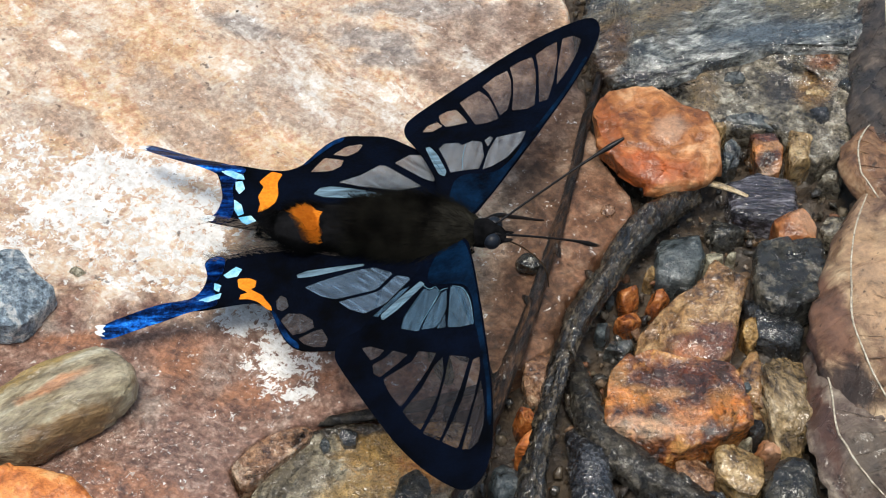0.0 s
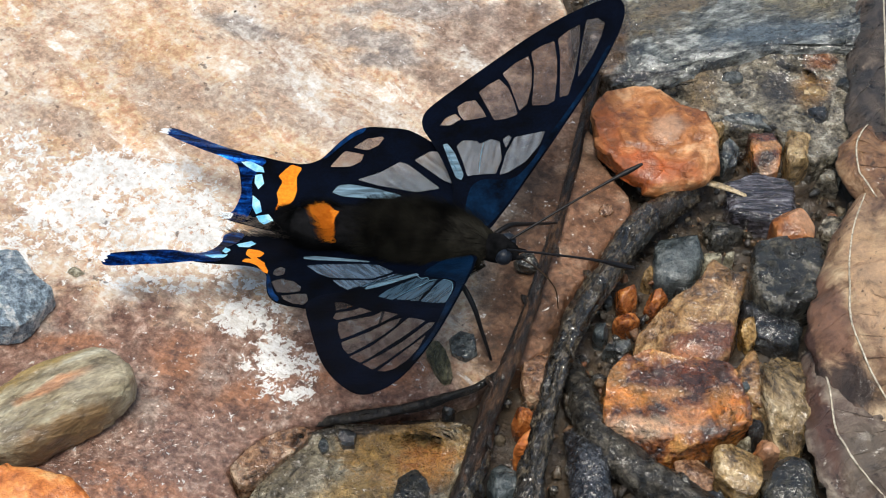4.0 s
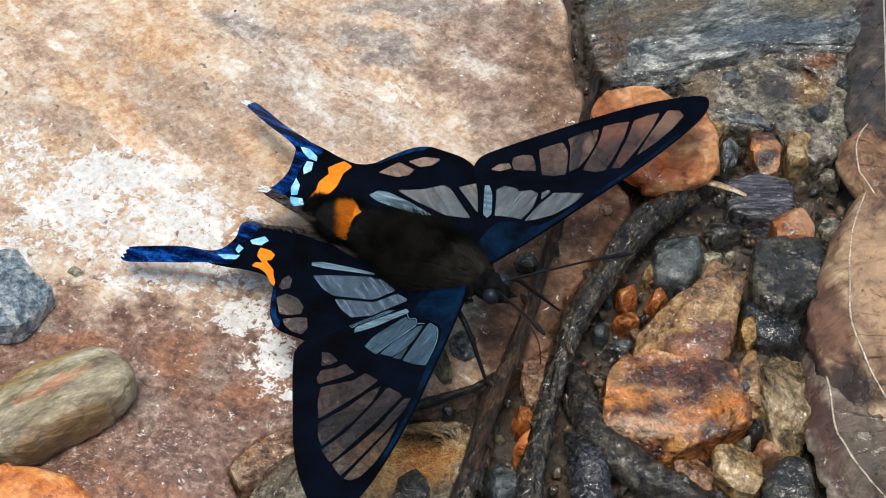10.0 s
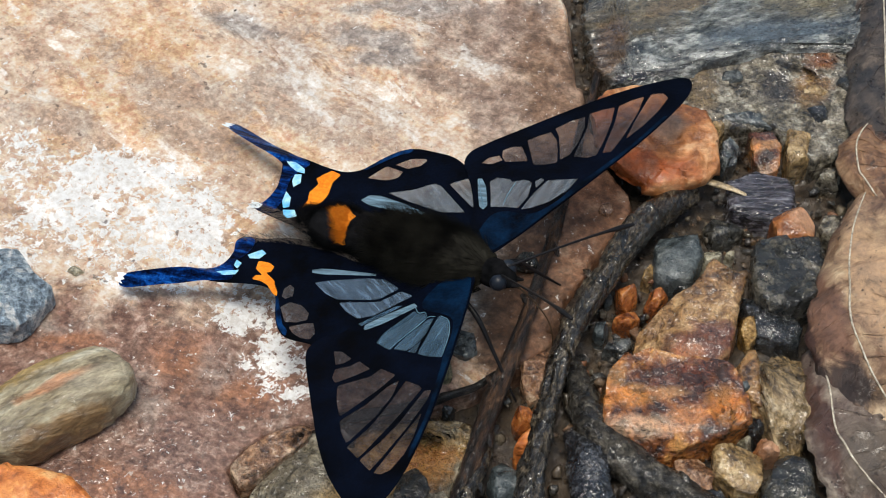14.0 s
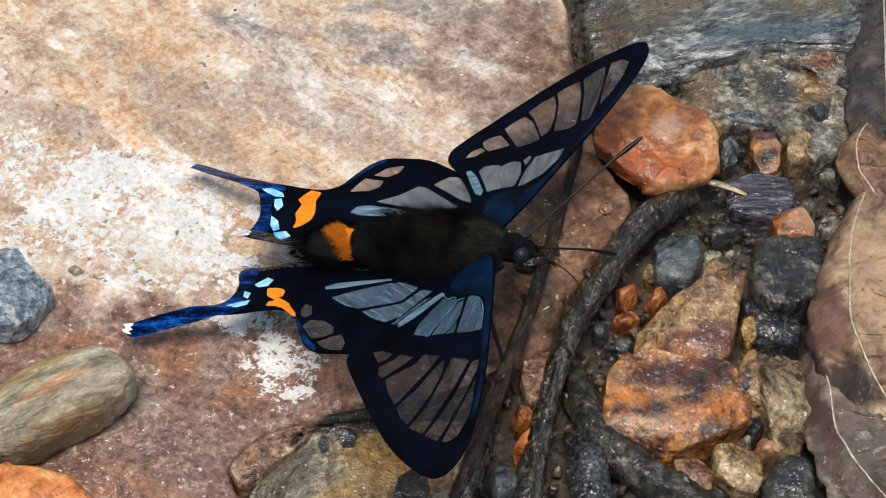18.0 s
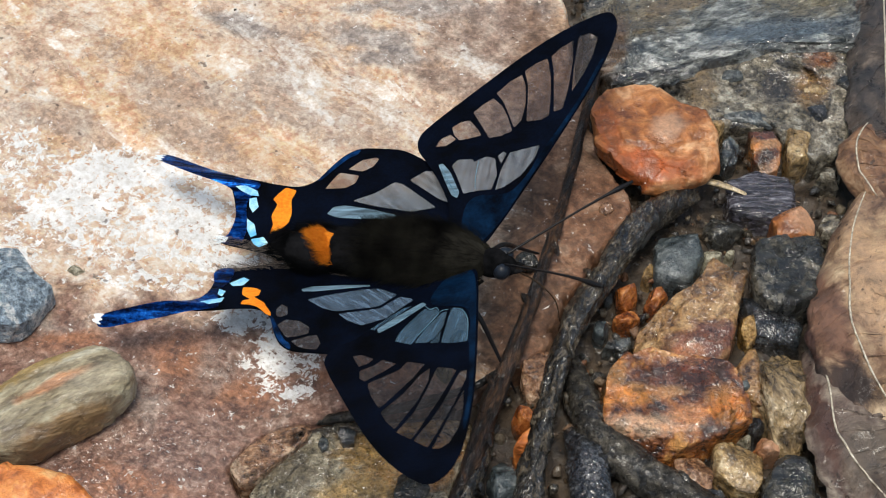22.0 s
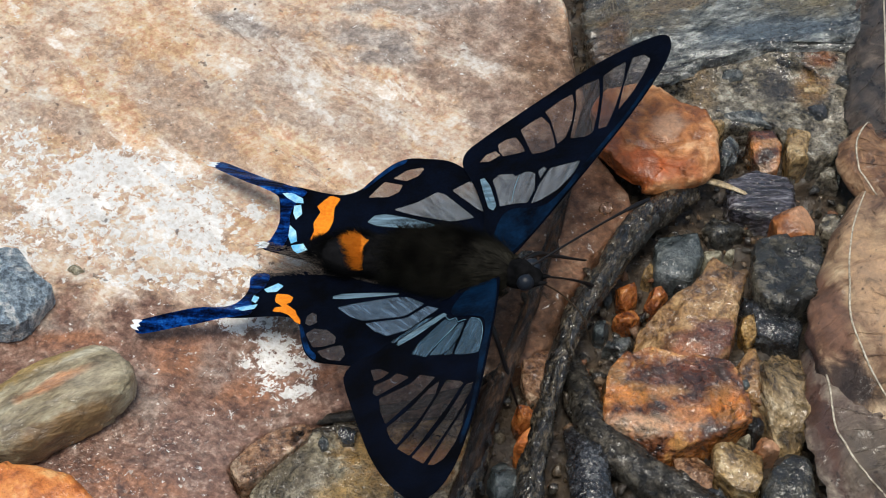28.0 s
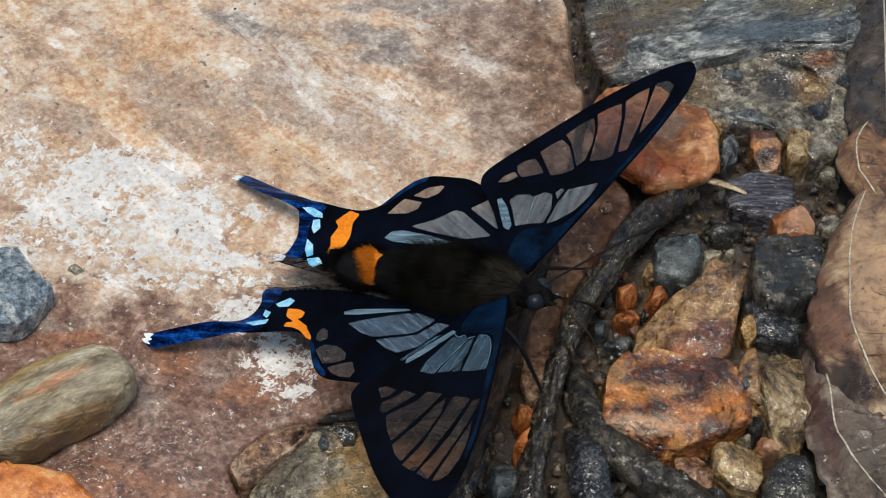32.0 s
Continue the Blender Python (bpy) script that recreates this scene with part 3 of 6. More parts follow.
rock("rock", 25.1, -1.7, -4.6, 0.6, [(-2.5, 1.3), (-1.9, 2.8), (0.4, 2.8), (2.5, 3.1), (2.4, 1.0), (2.9, 0.5), (1.7, -2.6), (-0.5, -3.8), (-2.4, -3.3), (-2.8, -1.6)], DARK_ROCK, "dark grey-green wet rock beside the dead leaf", "rock", seed=15, boxy=0.28, facets=2, lumps=0.05, detail=6, chips=0.14, chip_size=0.6)
rock("rock", 23.4, -5.6, -4.6, -0.8, [(-2.0, 2.4), (-0.4, 1.9), (1.5, 1.1), (2.1, -0.3), (1.8, -2.1), (0.3, -2.3), (-1.2, -1.6), (-2.0, 0.6)], BLACK_ROCK, "small glistening black rock in gravel", "rock", seed=18, boxy=0.35, facets=2, lumps=0.10, detail=5, chips=0.14, chip_size=0.5)
rock("stone", 21.7, -6.2, -4.4, -0.5, [(-0.3, 1.6), (0.5, 1.3), (0.5, -0.9), (-0.1, -1.5), (-0.6, -0.4)], OCHRE_ROCK, "amber sliver of stone against the black rock", "stone", seed=19, boxy=0.35, facets=3, lumps=0.06, detail=5, chips=0.1)
rock("rock", 23.5, -12.7, -4.6, 0.6, [(-1.6, 2.6), (0.4, 4.5), (1.8, 3.6), (1.1, -0.2), (1.6, -1.1), (0.8, -3.7), (-0.7, -4.0), (-1.5, -2.2), (-1.7, 0.3)], OLIVE_ROCK, "ribbed olive-brown wet rock by the dead leaf", "rock", seed=21, boxy=0.36, facets=3, lumps=0.07, detail=6, strata=(0.9, 0.3, 0.3), chips=0.10, chip_size=0.6)
rock("stone", 21.5, -11.4, -4.6, -0.5, [(-1.2, 1.5), (0.4, 3.8), (0.7, 1.9), (0.4, -0.9), (0.6, -2.7), (-0.2, -2.9), (-0.8, -0.9)], BROWN_ROCK, "thin upright brown flake between two rocks", "stone", seed=22, boxy=0.35, facets=3, lumps=0.06, detail=5, chips=0.1)
rock("rock", 19.8, -17.9, -4.6, -0.3, [(-1.6, 1.7), (-0.2, 2.0), (2.0, 1.0), (1.4, -1.1), (0.9, -1.9), (-0.6, -1.4), (-1.6, -0.3)], TAWNY_ROCK, "wet ochre rock in the gravel", "rock", seed=24, boxy=0.34, facets=4, lumps=0.06, detail=5, chips=0.12, chip_size=0.6)
rock("rock", 23.0, -19.0, -4.6, -0.2, [(-1.7, -0.1), (-0.7, 1.8), (1.5, 2.7), (1.7, 0.3), (1.5, -2.2), (-2.2, -2.2)], DARK_ROCK, "rounded black wet rock under the leaf", "rock", seed=27, boxy=0.4, facets=3, lumps=0.05, detail=5, chips=0.12, chip_size=0.7)
rock("stone", -25.5, -14.3, -0.5, 3.2, [(-6.0, -3.0), (-4.3, 0.7), (-2.3, 2.4), (0.2, 3.7), (1.9, 4.2), (3.1, 3.9), (4.6, 2.6), (4.7, 1.4), (4.3, 0.1), (3.1, -1.0), (0.7, -2.6), (-1.3, -4.1), (-3.5, -4.3), (-5.0, -4.1)], TAN_ROCK, "oblong olive-tan stone lying on the slab", "stone", seed=31, boxy=0.5, facets=0, lumps=0.02, detail=6, strata=(-0.35, 0.9, 0.2), chips=0.05, chip_size=0.6)
rock("stone", -30.5, -4.9, -0.5, 2.4, [(-3.0, 2.5), (-1.3, 3.4), (0.1, 3.5), (1.4, 1.7), (3.0, 0.2), (2.9, -0.5), (2.0, -2.0), (1.2, -3.4), (-1.3, -3.4)], BLUE_ROCK, "blue-grey angular stone on the slab", "stone", seed=34, boxy=0.3, facets=4, lumps=0.03, detail=6, chips=0.08, chip_size=0.6)
rock("stone", -27.2, -22.6, -0.5, 2.6, [5.9, 4.0, 3.3, 3.4, 4.0, 5.2, 3.5, 2.9, 2.7, 3.8], BRIGHT_ROCK, "bright orange stone at the slab's edge", "stone", seed=37, boxy=0.36, facets=3, lumps=0.03, detail=5, chips=0.06, chip_size=0.7)
rock("rock", 22.7, 22.1, -4.7, 0.1, [(-10.5, -3.1), (-9.5, -5.6), (-5.0, -5.6), (-1.9, -3.6), (1.6, -2.5), (4.4, -1.5), (10.7, -2.2), (13.0, -1.9), (18.8, 12.4), (-10.3, 12.4), (-11.1, 1.4)], SCHIST, "wet grey layered schist ledge", "rock", seed=41, boxy=0.14, facets=0, lumps=0.028, detail=7, strata=(-0.22, 0.9, 0.5), chips=0.06, chip_size=0.22)
rock("rock", 23.9, 16.0, -4.7, -0.6, [(-11.5, 1.3), (-6.0, 1.9), (-3.1, 3.6), (0.6, 4.7), (3.5, 5.4), (9.4, 4.9), (9.2, 0.6), (7.4, -5.3), (4.5, -7.1), (3.0, -3.3), (-1.2, -3.3), (-5.5, -2.4), (-9.8, -0.6)], CONGLOMERATE, "knobbly wet grey conglomerate beneath the ledge", "rock", seed=44, boxy=0.14, facets=0, lumps=0.05, detail=7, chips=0.06, chip_size=0.16)
rock("rock", -5.3, -17.5, -5, -1.0, [(-7.6, -1.9), (-6.2, -0.3), (-3.7, 2.7), (-1.8, 3.4), (2.1, 3.3), (7.3, 3.9), (7.4, 1.5), (6.2, -1.1), (5.3, -3.6), (-1.5, -4.0), (-7.4, -4.0)], SHELF_ROCK, "olive and ochre rock beneath the slab's lower edge", "rock", seed=47, boxy=0.13, facets=0, lumps=0.025, detail=6, chips=0.05, chip_size=0.4)
rock("stone", -11.5, -17.0, -4.6, -0.35, [(-2.8, -1.0), (-1.5, 0.6), (-0.1, 1.6), (2.4, 2.4), (2.7, 1.5), (1.5, 0.2), (0.1, -1.0), (-0.8, -2.1), (-1.9, -2.5)], FLAKE_ROCK, "thin wet brown flake broken from the slab", "stone", seed=49, boxy=0.09, facets=0, lumps=0.03, detail=6, chips=0.08, chip_size=0.4)
rock("wood_chunk", 24.1, 5.7, -4.6, -0.8, [(-2.6, 1.6), (-0.5, 2.6), (2.4, 2.0), (2.6, -0.2), (1.8, -2.6), (-1.1, -2.1), (-2.5, -1.3)], WOOD, "chunk of purple-grey wet wood", "wood", seed=50, boxy=0.22, facets=0, lumps=0.07, detail=5, chips=0.08, chip_size=0.4)
rock("stone", 24.9, 10.1, -4.6, -0.4, [(-1.2, 1.8), (0.8, 2.0), (1.3, 0.4), (0.8, -1.6), (-0.5, -2.0), (-1.0, -0.8)], RUST_ROCK, "squarish rusty brown stone under the ledge", "stone", seed=53, boxy=0.26, facets=3, detail=5, chips=0.12, chip_size=0.6)
rock("stone", 27.4, 10.4, -4.6, -0.2, [(-0.7, 1.9), (1.3, 1.4), (1.3, -0.7), (-0.9, -1.9), (-1.0, -0.7)], TAWNY_ROCK, "small tan wedge of stone under the ledge", "stone", seed=56, boxy=0.26, facets=2, lumps=0.03, detail=5, chips=0.08, chip_size=0.8)
rock("stone", 24.5, 13.2, -4.6, -0.3, [(-3.0, 0.4), (-0.7, 1.0), (2.0, 0.0), (2.6, -0.6), (1.2, -0.8), (-2.2, -0.3)], SLATE, "flat dark slate flake under the ledge", "stone", seed=59, boxy=0.26, facets=2, detail=5, chips=0.1)
rock("stone", -2.1, -19.5, -1.6, -0.4, [(-1.2, -0.6), (-0.9, 1.0), (0.1, 1.7), (1.0, 0.7), (1.2, -0.1), (0.7, -1.4), (-1.0, -1.4)], DARK_ROCK, "dark chip of stone on the ochre rock", "stone", seed=62, boxy=0.3, facets=4, detail=5, chips=0.12, chip_size=0.6)
rock("bark_chip", -0.2, -9.8, -0.5, 0.3, [(-1.1, 1.9), (-0.2, 1.8), (0.4, 0.8), (0.8, -0.8), (0.9, -1.6), (0.2, -1.8), (-0.4, -0.8), (-0.9, 0.3)], MOSSY, "mossy chip of bark on the slab", "bark", seed=65, boxy=0.34, facets=3, lumps=0.07, detail=5, chips=0.1)
rock("pebble", 1.4, -8.5, -0.5, 0.35, [(-1.0, 0.5), (-0.2, 1.2), (0.8, 0.9), (1.0, -0.7), (0.2, -1.2), (-0.8, -0.7)], SLATE, "rounded grey pebble on the slab", "pebble", seed=68, boxy=0.5, facets=4, lumps=0.05, chips=0.06)
rock("pebble", 6.1, -1.5, -0.3, 1.0, [0.9, 0.8, 0.7, 0.8, 0.9, 1.0, 0.9, 0.7, 0.8, 0.9], DARK_ROCK, "dark grey pebble lodged against the stick", "pebble", seed=69, chips=0.12)
rock("stone", 6.5, -10.2, -4.4, -0.2, [(-1.1, 0.7), (-0.1, 2.1), (1.1, 1.7), (1.2, -0.2), (0.6, -1.8), (-0.6, -2.1), (-1.1, -0.7)], FLAKE_ROCK, "rounded brown stone between stick and root", "stone", seed=70, boxy=0.5, facets=3, lumps=0.05, detail=5, chips=0.08, chip_size=0.7)

G = "pebbles in the wet gravel"
for x, y, z0, z1, prof, mat, words, sd in [
    (17.3, 0.5, -4.6, -0.3, [(-2.0, -2.1), (-1.7, 0.5), (-0.5, 2.7), (0.9, 3.3), (1.5, 2.1), (1.9, -0.6), (0.9, -2.7), (-1.1, -3.0)], SMOOTH_SLATE, "smooth dark blue-grey pebble in gravel", 71),
    (26.1, 3.1, -4.2, 0.0, [(-1.7, 0.1), (-0.9, 1.4), (0.7, 1.2), (1.6, 0.1), (1.4, -1.2), (-1.3, -1.8)], ORANGE_ROCK, "rough orange-red pebble on dark rock", 72),
    (19.7, 0.2, -4.4, -0.8, [(-1.0, -0.5), (-0.3, 0.6), (0.8, 1.2), (0.8, -0.2), (-0.5, -1.3)], PALE, "pale olive pebble beside dark slate", 73),
    (13.3, -3.0, -4.4, -0.7, [(-0.8, 0.4), (-0.1, 1.2), (0.8, 0.9), (0.8, -0.4), (0.0, -1.3), (-0.7, -0.9)], AMBER, "wet amber-brown pebble beside the root", 74),
    (15.4, -3.4, -4.4, -1.0, [(-0.9, -0.5), (-0.2, 1.0), (0.5, 1.3), (1.0, 0.2), (0.1, -0.8), (-0.5, -1.0)], AMBER, "tan-orange pebble beside the brown rock", 75),
    (13.2, -5.1, -4.4, -1.1, [(-1.0, 0.0), (-0.4, 0.7), (0.7, 0.8), (1.0, 0.0), (0.3, -0.7), (-0.7, -0.6)], AMBER, "wet red-brown pebble beside the root", 76),
    (5.5, -13.8, -4.4, -0.4, [(-0.8, 0.0), (-0.4, 1.0), (0.5, 0.8), (1.0, -0.2), (0.3, -1.0), (-0.6, -0.8)], AMBER, "rust-red pebble between two sticks", 77),
    (5.6, -15.8, -4.4, -0.6, [(-0.9, -0.5), (-0.3, 0.6), (0.5, 1.4), (0.7, 0.5), (0.2, -0.6), (-0.5, -1.1)], BRIGHT_ROCK, "bright orange pebble between two sticks", 78),
    (4.3, -18.7, -4.6, -0.5, [(-1.4, 0.1), (-0.7, 1.7), (0.7, 2.1), (1.1, 0.3), (0.9, -1.8), (-0.7, -2.2)], SMOOTH_SLATE, "wet blue-grey pebble beside the root", 79),
    (11.2, -5.9, -4.6, -1.3, [(-0.5, -0.3), (-0.2, 0.8), (0.4, 1.3), (0.7, 0.0), (0.2, -0.9), (-0.4, -0.8)], SMOOTH_SLATE, "small teal-grey pebble beside the root", 80),
    (20.5, -15.5, -4.4, -0.8, [(-0.6, 0.3), (-0.1, 0.6), (0.6, -0.2), (0.2, -0.6)], PALE, "small cream pebble between wet rocks", 81),
    (21.8, -16.0, -4.4, -0.6, [(-0.8, -0.1), (0.1, 1.1), (1.0, -0.4), (-0.4, -0.8)], ORANGE_ROCK, "small orange-red pebble between wet rocks", 82),
    (21.4, -14.2, -4.4, -1.1, [(-0.5, 0.7), (0.3, 0.6), (0.8, -0.2), (-0.1, -0.8), (-0.5, -0.2)], BLACK_ROCK, "small black pebble between wet rocks", 83),
    (-6.5, -15.6, -1.6, -0.2, [(-0.6, 0.0), (-0.4, 0.7), (0.2, 0.7), (0.7, 0.2), (0.5, -0.6), (-0.2, -0.7)], BLACK_ROCK, "glossy black pebble on the ochre rock", 84),
    (0.4, -13.3, -4.4, -0.4, [(-0.5, 0.0), (-0.2, 0.5), (0.4, 0.4), (0.4, -0.2), (-0.1, -0.5)], BLACK_ROCK, "glossy black pebble below the slab edge", 85),
    (-8.0, -16.1, -1.6, -0.6, [(-0.5, -0.1), (-0.2, 0.7), (0.2, 0.4), (0.4, -0.3), (-0.1, -0.6)], SLATE, "wet grey pebble in the dark crevice", 94),
    (11.9, -3.0, -4.4, -1.3, [(-0.3, -0.2), (-0.1, 0.6), (0.3, 0.5), (0.4, -0.4), (-0.1, -0.7)], SMOOTH_SLATE, "tiny blue-grey pebble beside the amber one", 95),
    (12.5, -7.1, -4.4, -1.6, [(-1.2, -0.6), (-0.3, 0.9), (0.7, 0.9), (1.0, -0.1), (-0.1, -1.3)], SLATE, "flat dark grey pebble beside rusty rock", 96),
    (20.9, 2.9, -4.4, -1.2, [(-1.5, 0.4), (-0.6, 1.2), (1.0, 0.9), (1.7, -0.1), (0.3, -1.0), (-1.0, -1.3)], DARK_ROCK, "black angular pebble beside dark slate", 97),
    (29.0, 2.9, -4.4, -0.8, [(-0.1, 1.7), (1.3, 1.2), (0.8, -1.0), (-0.8, -2.1), (-1.0, 0.1)], CONGLOMERATE, "grey wet pebble beside the tan leaf", 98),
    (14.2, -17.5, -4.4, -1.0, [(-1.1, 1.0), (-0.3, 0.8), (1.2, -0.6), (0.8, -1.1), (-0.5, -0.1)], OCHRE_ROCK, "amber sliver of stone beside the black root", 101),
    (16.9, -18.0, -4.4, -1.2, [(-1.3, 1.2), (0.5, 1.7), (1.3, 0.4), (1.0, -1.2), (-0.4, -1.8), (-1.2, -0.5)], FLAKE_ROCK, "flat wet brown stone under the rusty rock", 102),
    (17.9, -20.0, -4.4, -1.2, [(-1.4, 0.5), (0.1, 1.0), (1.4, 0.2), (0.9, -0.8), (-1.1, -0.8)], BLACK_ROCK, "glistening black stone beside the root", 103),
    (21.1, 0.2, -4.4, -0.7, [(-0.5, -0.2), (-0.1, 0.5), (0.4, 0.3), (0.2, -0.4)], PALE, "tiny cream pebble on the brown rock", 104),
    (20.8, -11.6, -4.4, -0.2, [(-0.4, 0.7), (0.0, 1.1), (0.4, -0.3), (0.2, -0.9), (-0.2, -0.4)], SMOOTH_SLATE, "narrow blue-black pebble beside rusty rock", 105),
    (22.2, 10.4, -4.4, -0.5, [(-0.7, 0.7), (0.0, 1.3), (0.8, 0.5), (0.4, -1.0), (-0.5, -1.3)], SLATE, "grey pebble beside the orange rock", 106),
    (21.4, 12.6, -4.4, -0.2, [(-0.4, 0.7), (0.3, 1.0), (0.6, -0.2), (0.0, -1.0), (-0.6, -0.6)], TAWNY_ROCK, "small tan pebble beside the orange rock", 107),
    (15.2, -0.9, -4.4, -1.3, [(-0.4, 0.5), (0.4, 1.3), (0.6, 0.0), (-0.1, -1.0), (-0.7, -0.6)], TAWNY_ROCK, "dull brown pebble beside dark slate", 108),
    (17.3, -2.1, -4.4, -1.3, [(-0.8, 0.2), (0.1, 0.7), (0.9, 0.3), (0.4, -0.6), (-0.6, -0.4)], SLATE, "wet grey pebble below dark slate", 109),
    (-27.9, -10.9, -0.3, 0.5, [(-0.9, -0.2), (-0.2, 0.6), (0.9, 0.4), (1.0, -0.2), (0.2, -0.6)], PALE, "tiny tan pebble on the slab", 86),
    (-26.6, -2.0, -0.3, 0.2, [(-0.6, 0.1), (0.2, 0.4), (0.7, 0.0), (0.1, -0.4)], PALE, "tiny pale pebble on the slab", 87),
    (12.2, 3.9, -0.8, 0.1, [0.6, 0.5, 0.6, 0.5, 0.5, 0.6, 0.7, 0.6, 0.5, 0.5], FLAKE_ROCK, "flat brown pebble set in the slab", 88),
    (29.6, 16.8, -4.6, -0.3, [(-1.6, -0.6), (-0.8, 1.4), (1.4, 1.7), (1.7, 0.3), (0.6, -1.2)], TAWNY_ROCK, "amber pebble in the conglomerate", 89),
    (29.3, 14.0, -4.6, -0.2, [1.0, 1.1, 1.0, 0.9, 0.9, 1.1, 1.0, 1.1, 1.0, 1.0], BLACK_ROCK, "black pebble in the conglomerate", 90),
    (22.9, 18.0, -4.6, -0.1, [1.2, 0.8, 0.8, 0.9, 1.2, 1.4, 0.9, 0.7, 0.8, 1.1], SLATE, "dark oval pebble under the ledge", 91),
    (21.6, 9.7, -4.6, -0.9, [(-1.0, 0.3), (0.2, 1.4), (0.9, 0.3), (-0.1, -1.2)], SLATE, "pale grey pebble beside rusty stone", 92),
    (32.2, 17.0, -4.6, -0.1, [(-1.2, -0.9), (-0.9, 0.6), (0.8, 1.1), (1.2, 0.2), (0.2, -0.9)], DARK_ROCK, "dark pebble in the conglomerate", 93),
    (29.6, 8.0, -4.6, -0.4, [(-1.2, -0.4), (-0.4, 1.1), (1.0, 0.6), (0.6, -0.9)], CONGLOMERATE, "wet grey pebble below the conglomerate", 99),
]:
    rock("pebble", x, y, z0, z1, prof, mat, words, "pebble", G, seed=sd, boxy=0.62 if mat is AMBER else 0.36, facets=5, lumps=0.05, detail=5, chips=0.02 if mat in (AMBER, SMOOTH_SLATE) else 0.09, chip_size=0.7)

# ---- sticks and roots ----
tagged(tube("stick", [(12.8, 20.0, -1.0), (11.6, 14.9, -0.2), (10.8, 12.0, 0.3), (9.9, 7.8, 0.5), (9.1, 4.7, 0.5), (8.3, 1.7, 0.6), (7.4, -1.5, 0.6), (6.2, -5.5, 0.6), (5.1, -8.8, 0.5), (3.9, -11.9, 0.3), (2.9, -14.6, -0.1), (2.2, -16.9, -0.4), (1.2, -19.6, -0.9), (0.2, -22.3, -1.4)],
            [0.28, 0.32, 0.36, 0.36, 0.38, 0.40, 0.44, 0.50, 0.56, 0.62, 0.64, 0.62, 0.6, 0.6], BARK, sides=20, steps=12, rough=0.34, seed=3, origin=(6.7, -3.4, -0.1)), "thin wet dark-brown stick across the slab's edge", "stick")
tagged(tube("root", [(19.0, 6.5, -1.6), (16.4, 4.5, -0.8), (14.0, 1.5, -0.2), (11.9, -2.1, 0.1), (9.8, -5.6, 0.1), (8.8, -8.0, 0.1), (7.8, -10.8, 0), (7.1, -13.5, -0.1), (6.5, -16.1, -0.2), (5.8, -18.6, -0.4), (5.3, -22.2, -0.8)],
            [0.85, 1.15, 1.1, 0.95, 0.86, 0.82, 0.72, 0.70, 0.75, 0.85, 1.0], ROOT, sides=24, steps=14, rough=0.34, seed=8, origin=(9.4, -6.2, -1)), "gnarled wet grey-brown root along the slab", "root")
tagged(tube("root", [(9.2, -8.4, -2.2), (9.6, -11.6, -1.6), (10.1, -14.0, -1.4), (11.6, -16.3, -1.4), (13.5, -18.0, -1.5), (16.0, -19.6, -1.7), (19.2, -21.5, -2)],
            [0.6, 1.0, 1.25, 1.35, 1.3, 1.2, 1.2], DARK_ROOT, sides=22, steps=14, rough=0.22, seed=14, origin=(11.8, -16, -3)), "black wet root bending through the gravel", "root")
tagged(tube("root", [(8.8, -14.3, -2.4), (9.6, -16.7, -1.5), (9.8, -18.5, -1.3), (9.7, -21.9, -1.4)], [0.6, 1.3, 1.5, 1.5], GLOSSY_ROOT, sides=22, steps=14, rough=0.2, seed=20, origin=(9.4, -18, -3)), "smooth wet black root stub", "root")
tagged(tube("root", [(3.2, -14.8, -1.2), (2.4, -17.7, -0.9), (1.4, -20.0, -0.9), (0.6, -22.2, -1.2)], [0.35, 0.6, 0.7, 0.7], ROOT, sides=18, steps=12, rough=0.3, seed=26, origin=(2.3, -18.4, -2)), "thin olive root beside the stick", "root")
for ob in [o for o in bpy.data.objects if o.name.split(".")[0] in ("root", "stick")]:
    rnd = random.Random(len(ob.name) + int(ob.location.x * 1e5))
    cs = [v.co.copy() for v in ob.data.vertices]
    for _ in range(5):
        k = rnd.randrange(len(cs) // 6, len(cs) - len(cs) // 6)
        if cs[k].z < 0:
            k = k - k % 10 + 5
        p = cs[k] / MM
        tube("bark_knot", [p + Vector((-0.3, 0.6, -0.25)), p + Vector((0, 0, 0.02)), p + Vector((0.25, -0.7, -0.25))], [0.1, rnd.uniform(0.18, 0.32), 0.1], ob.data.materials[0], ob, sides=10, steps=5, rough=0.5, seed=k)
SLIVER = stone("dry_straw", [(0.20, 0.14, 0.07), (0.42, 0.32, 0.18), (0.58, 0.47, 0.30)], (0.4, 0.6), 1.5, 0.1)
tagged(tube("twig", [(16.8, 6.9, -0.7), (19.0, 6.8, -0.3), (21.0, 6.4, -0.4), (23.4, 5.6, -0.9)], [0.16, 0.32, 0.3, 0.1], SLIVER, sides=10, rough=0.1, flat=0.5, origin=(20, 6.5, -0.8)), "pale straw-coloured sliver of wood", "twig")

# black tube added in the gap under the slab's edge, standing for its shade
tagged(tube("rootlet", [(-9.1, -14.4, -1.0), (-7.8, -14.1, -0.9), (-6.3, -13.9, -0.8), (-4.0, -13.5, -0.7), (-1.7, -13.0, -0.6), (0.6, -12.3, -0.5), (2.4, -11.6, -0.4), (3.7, -10.7, -0.2)], [0.12, 0.3, 0.34, 0.36, 0.36, 0.32, 0.3, 0.2], CRACK_BLACK, sides=12, steps=8, rough=0.4, seed=5, origin=(2.0, -11.9, -0.6)), "thin black strip in the shaded gap under the slab's edge", "root")


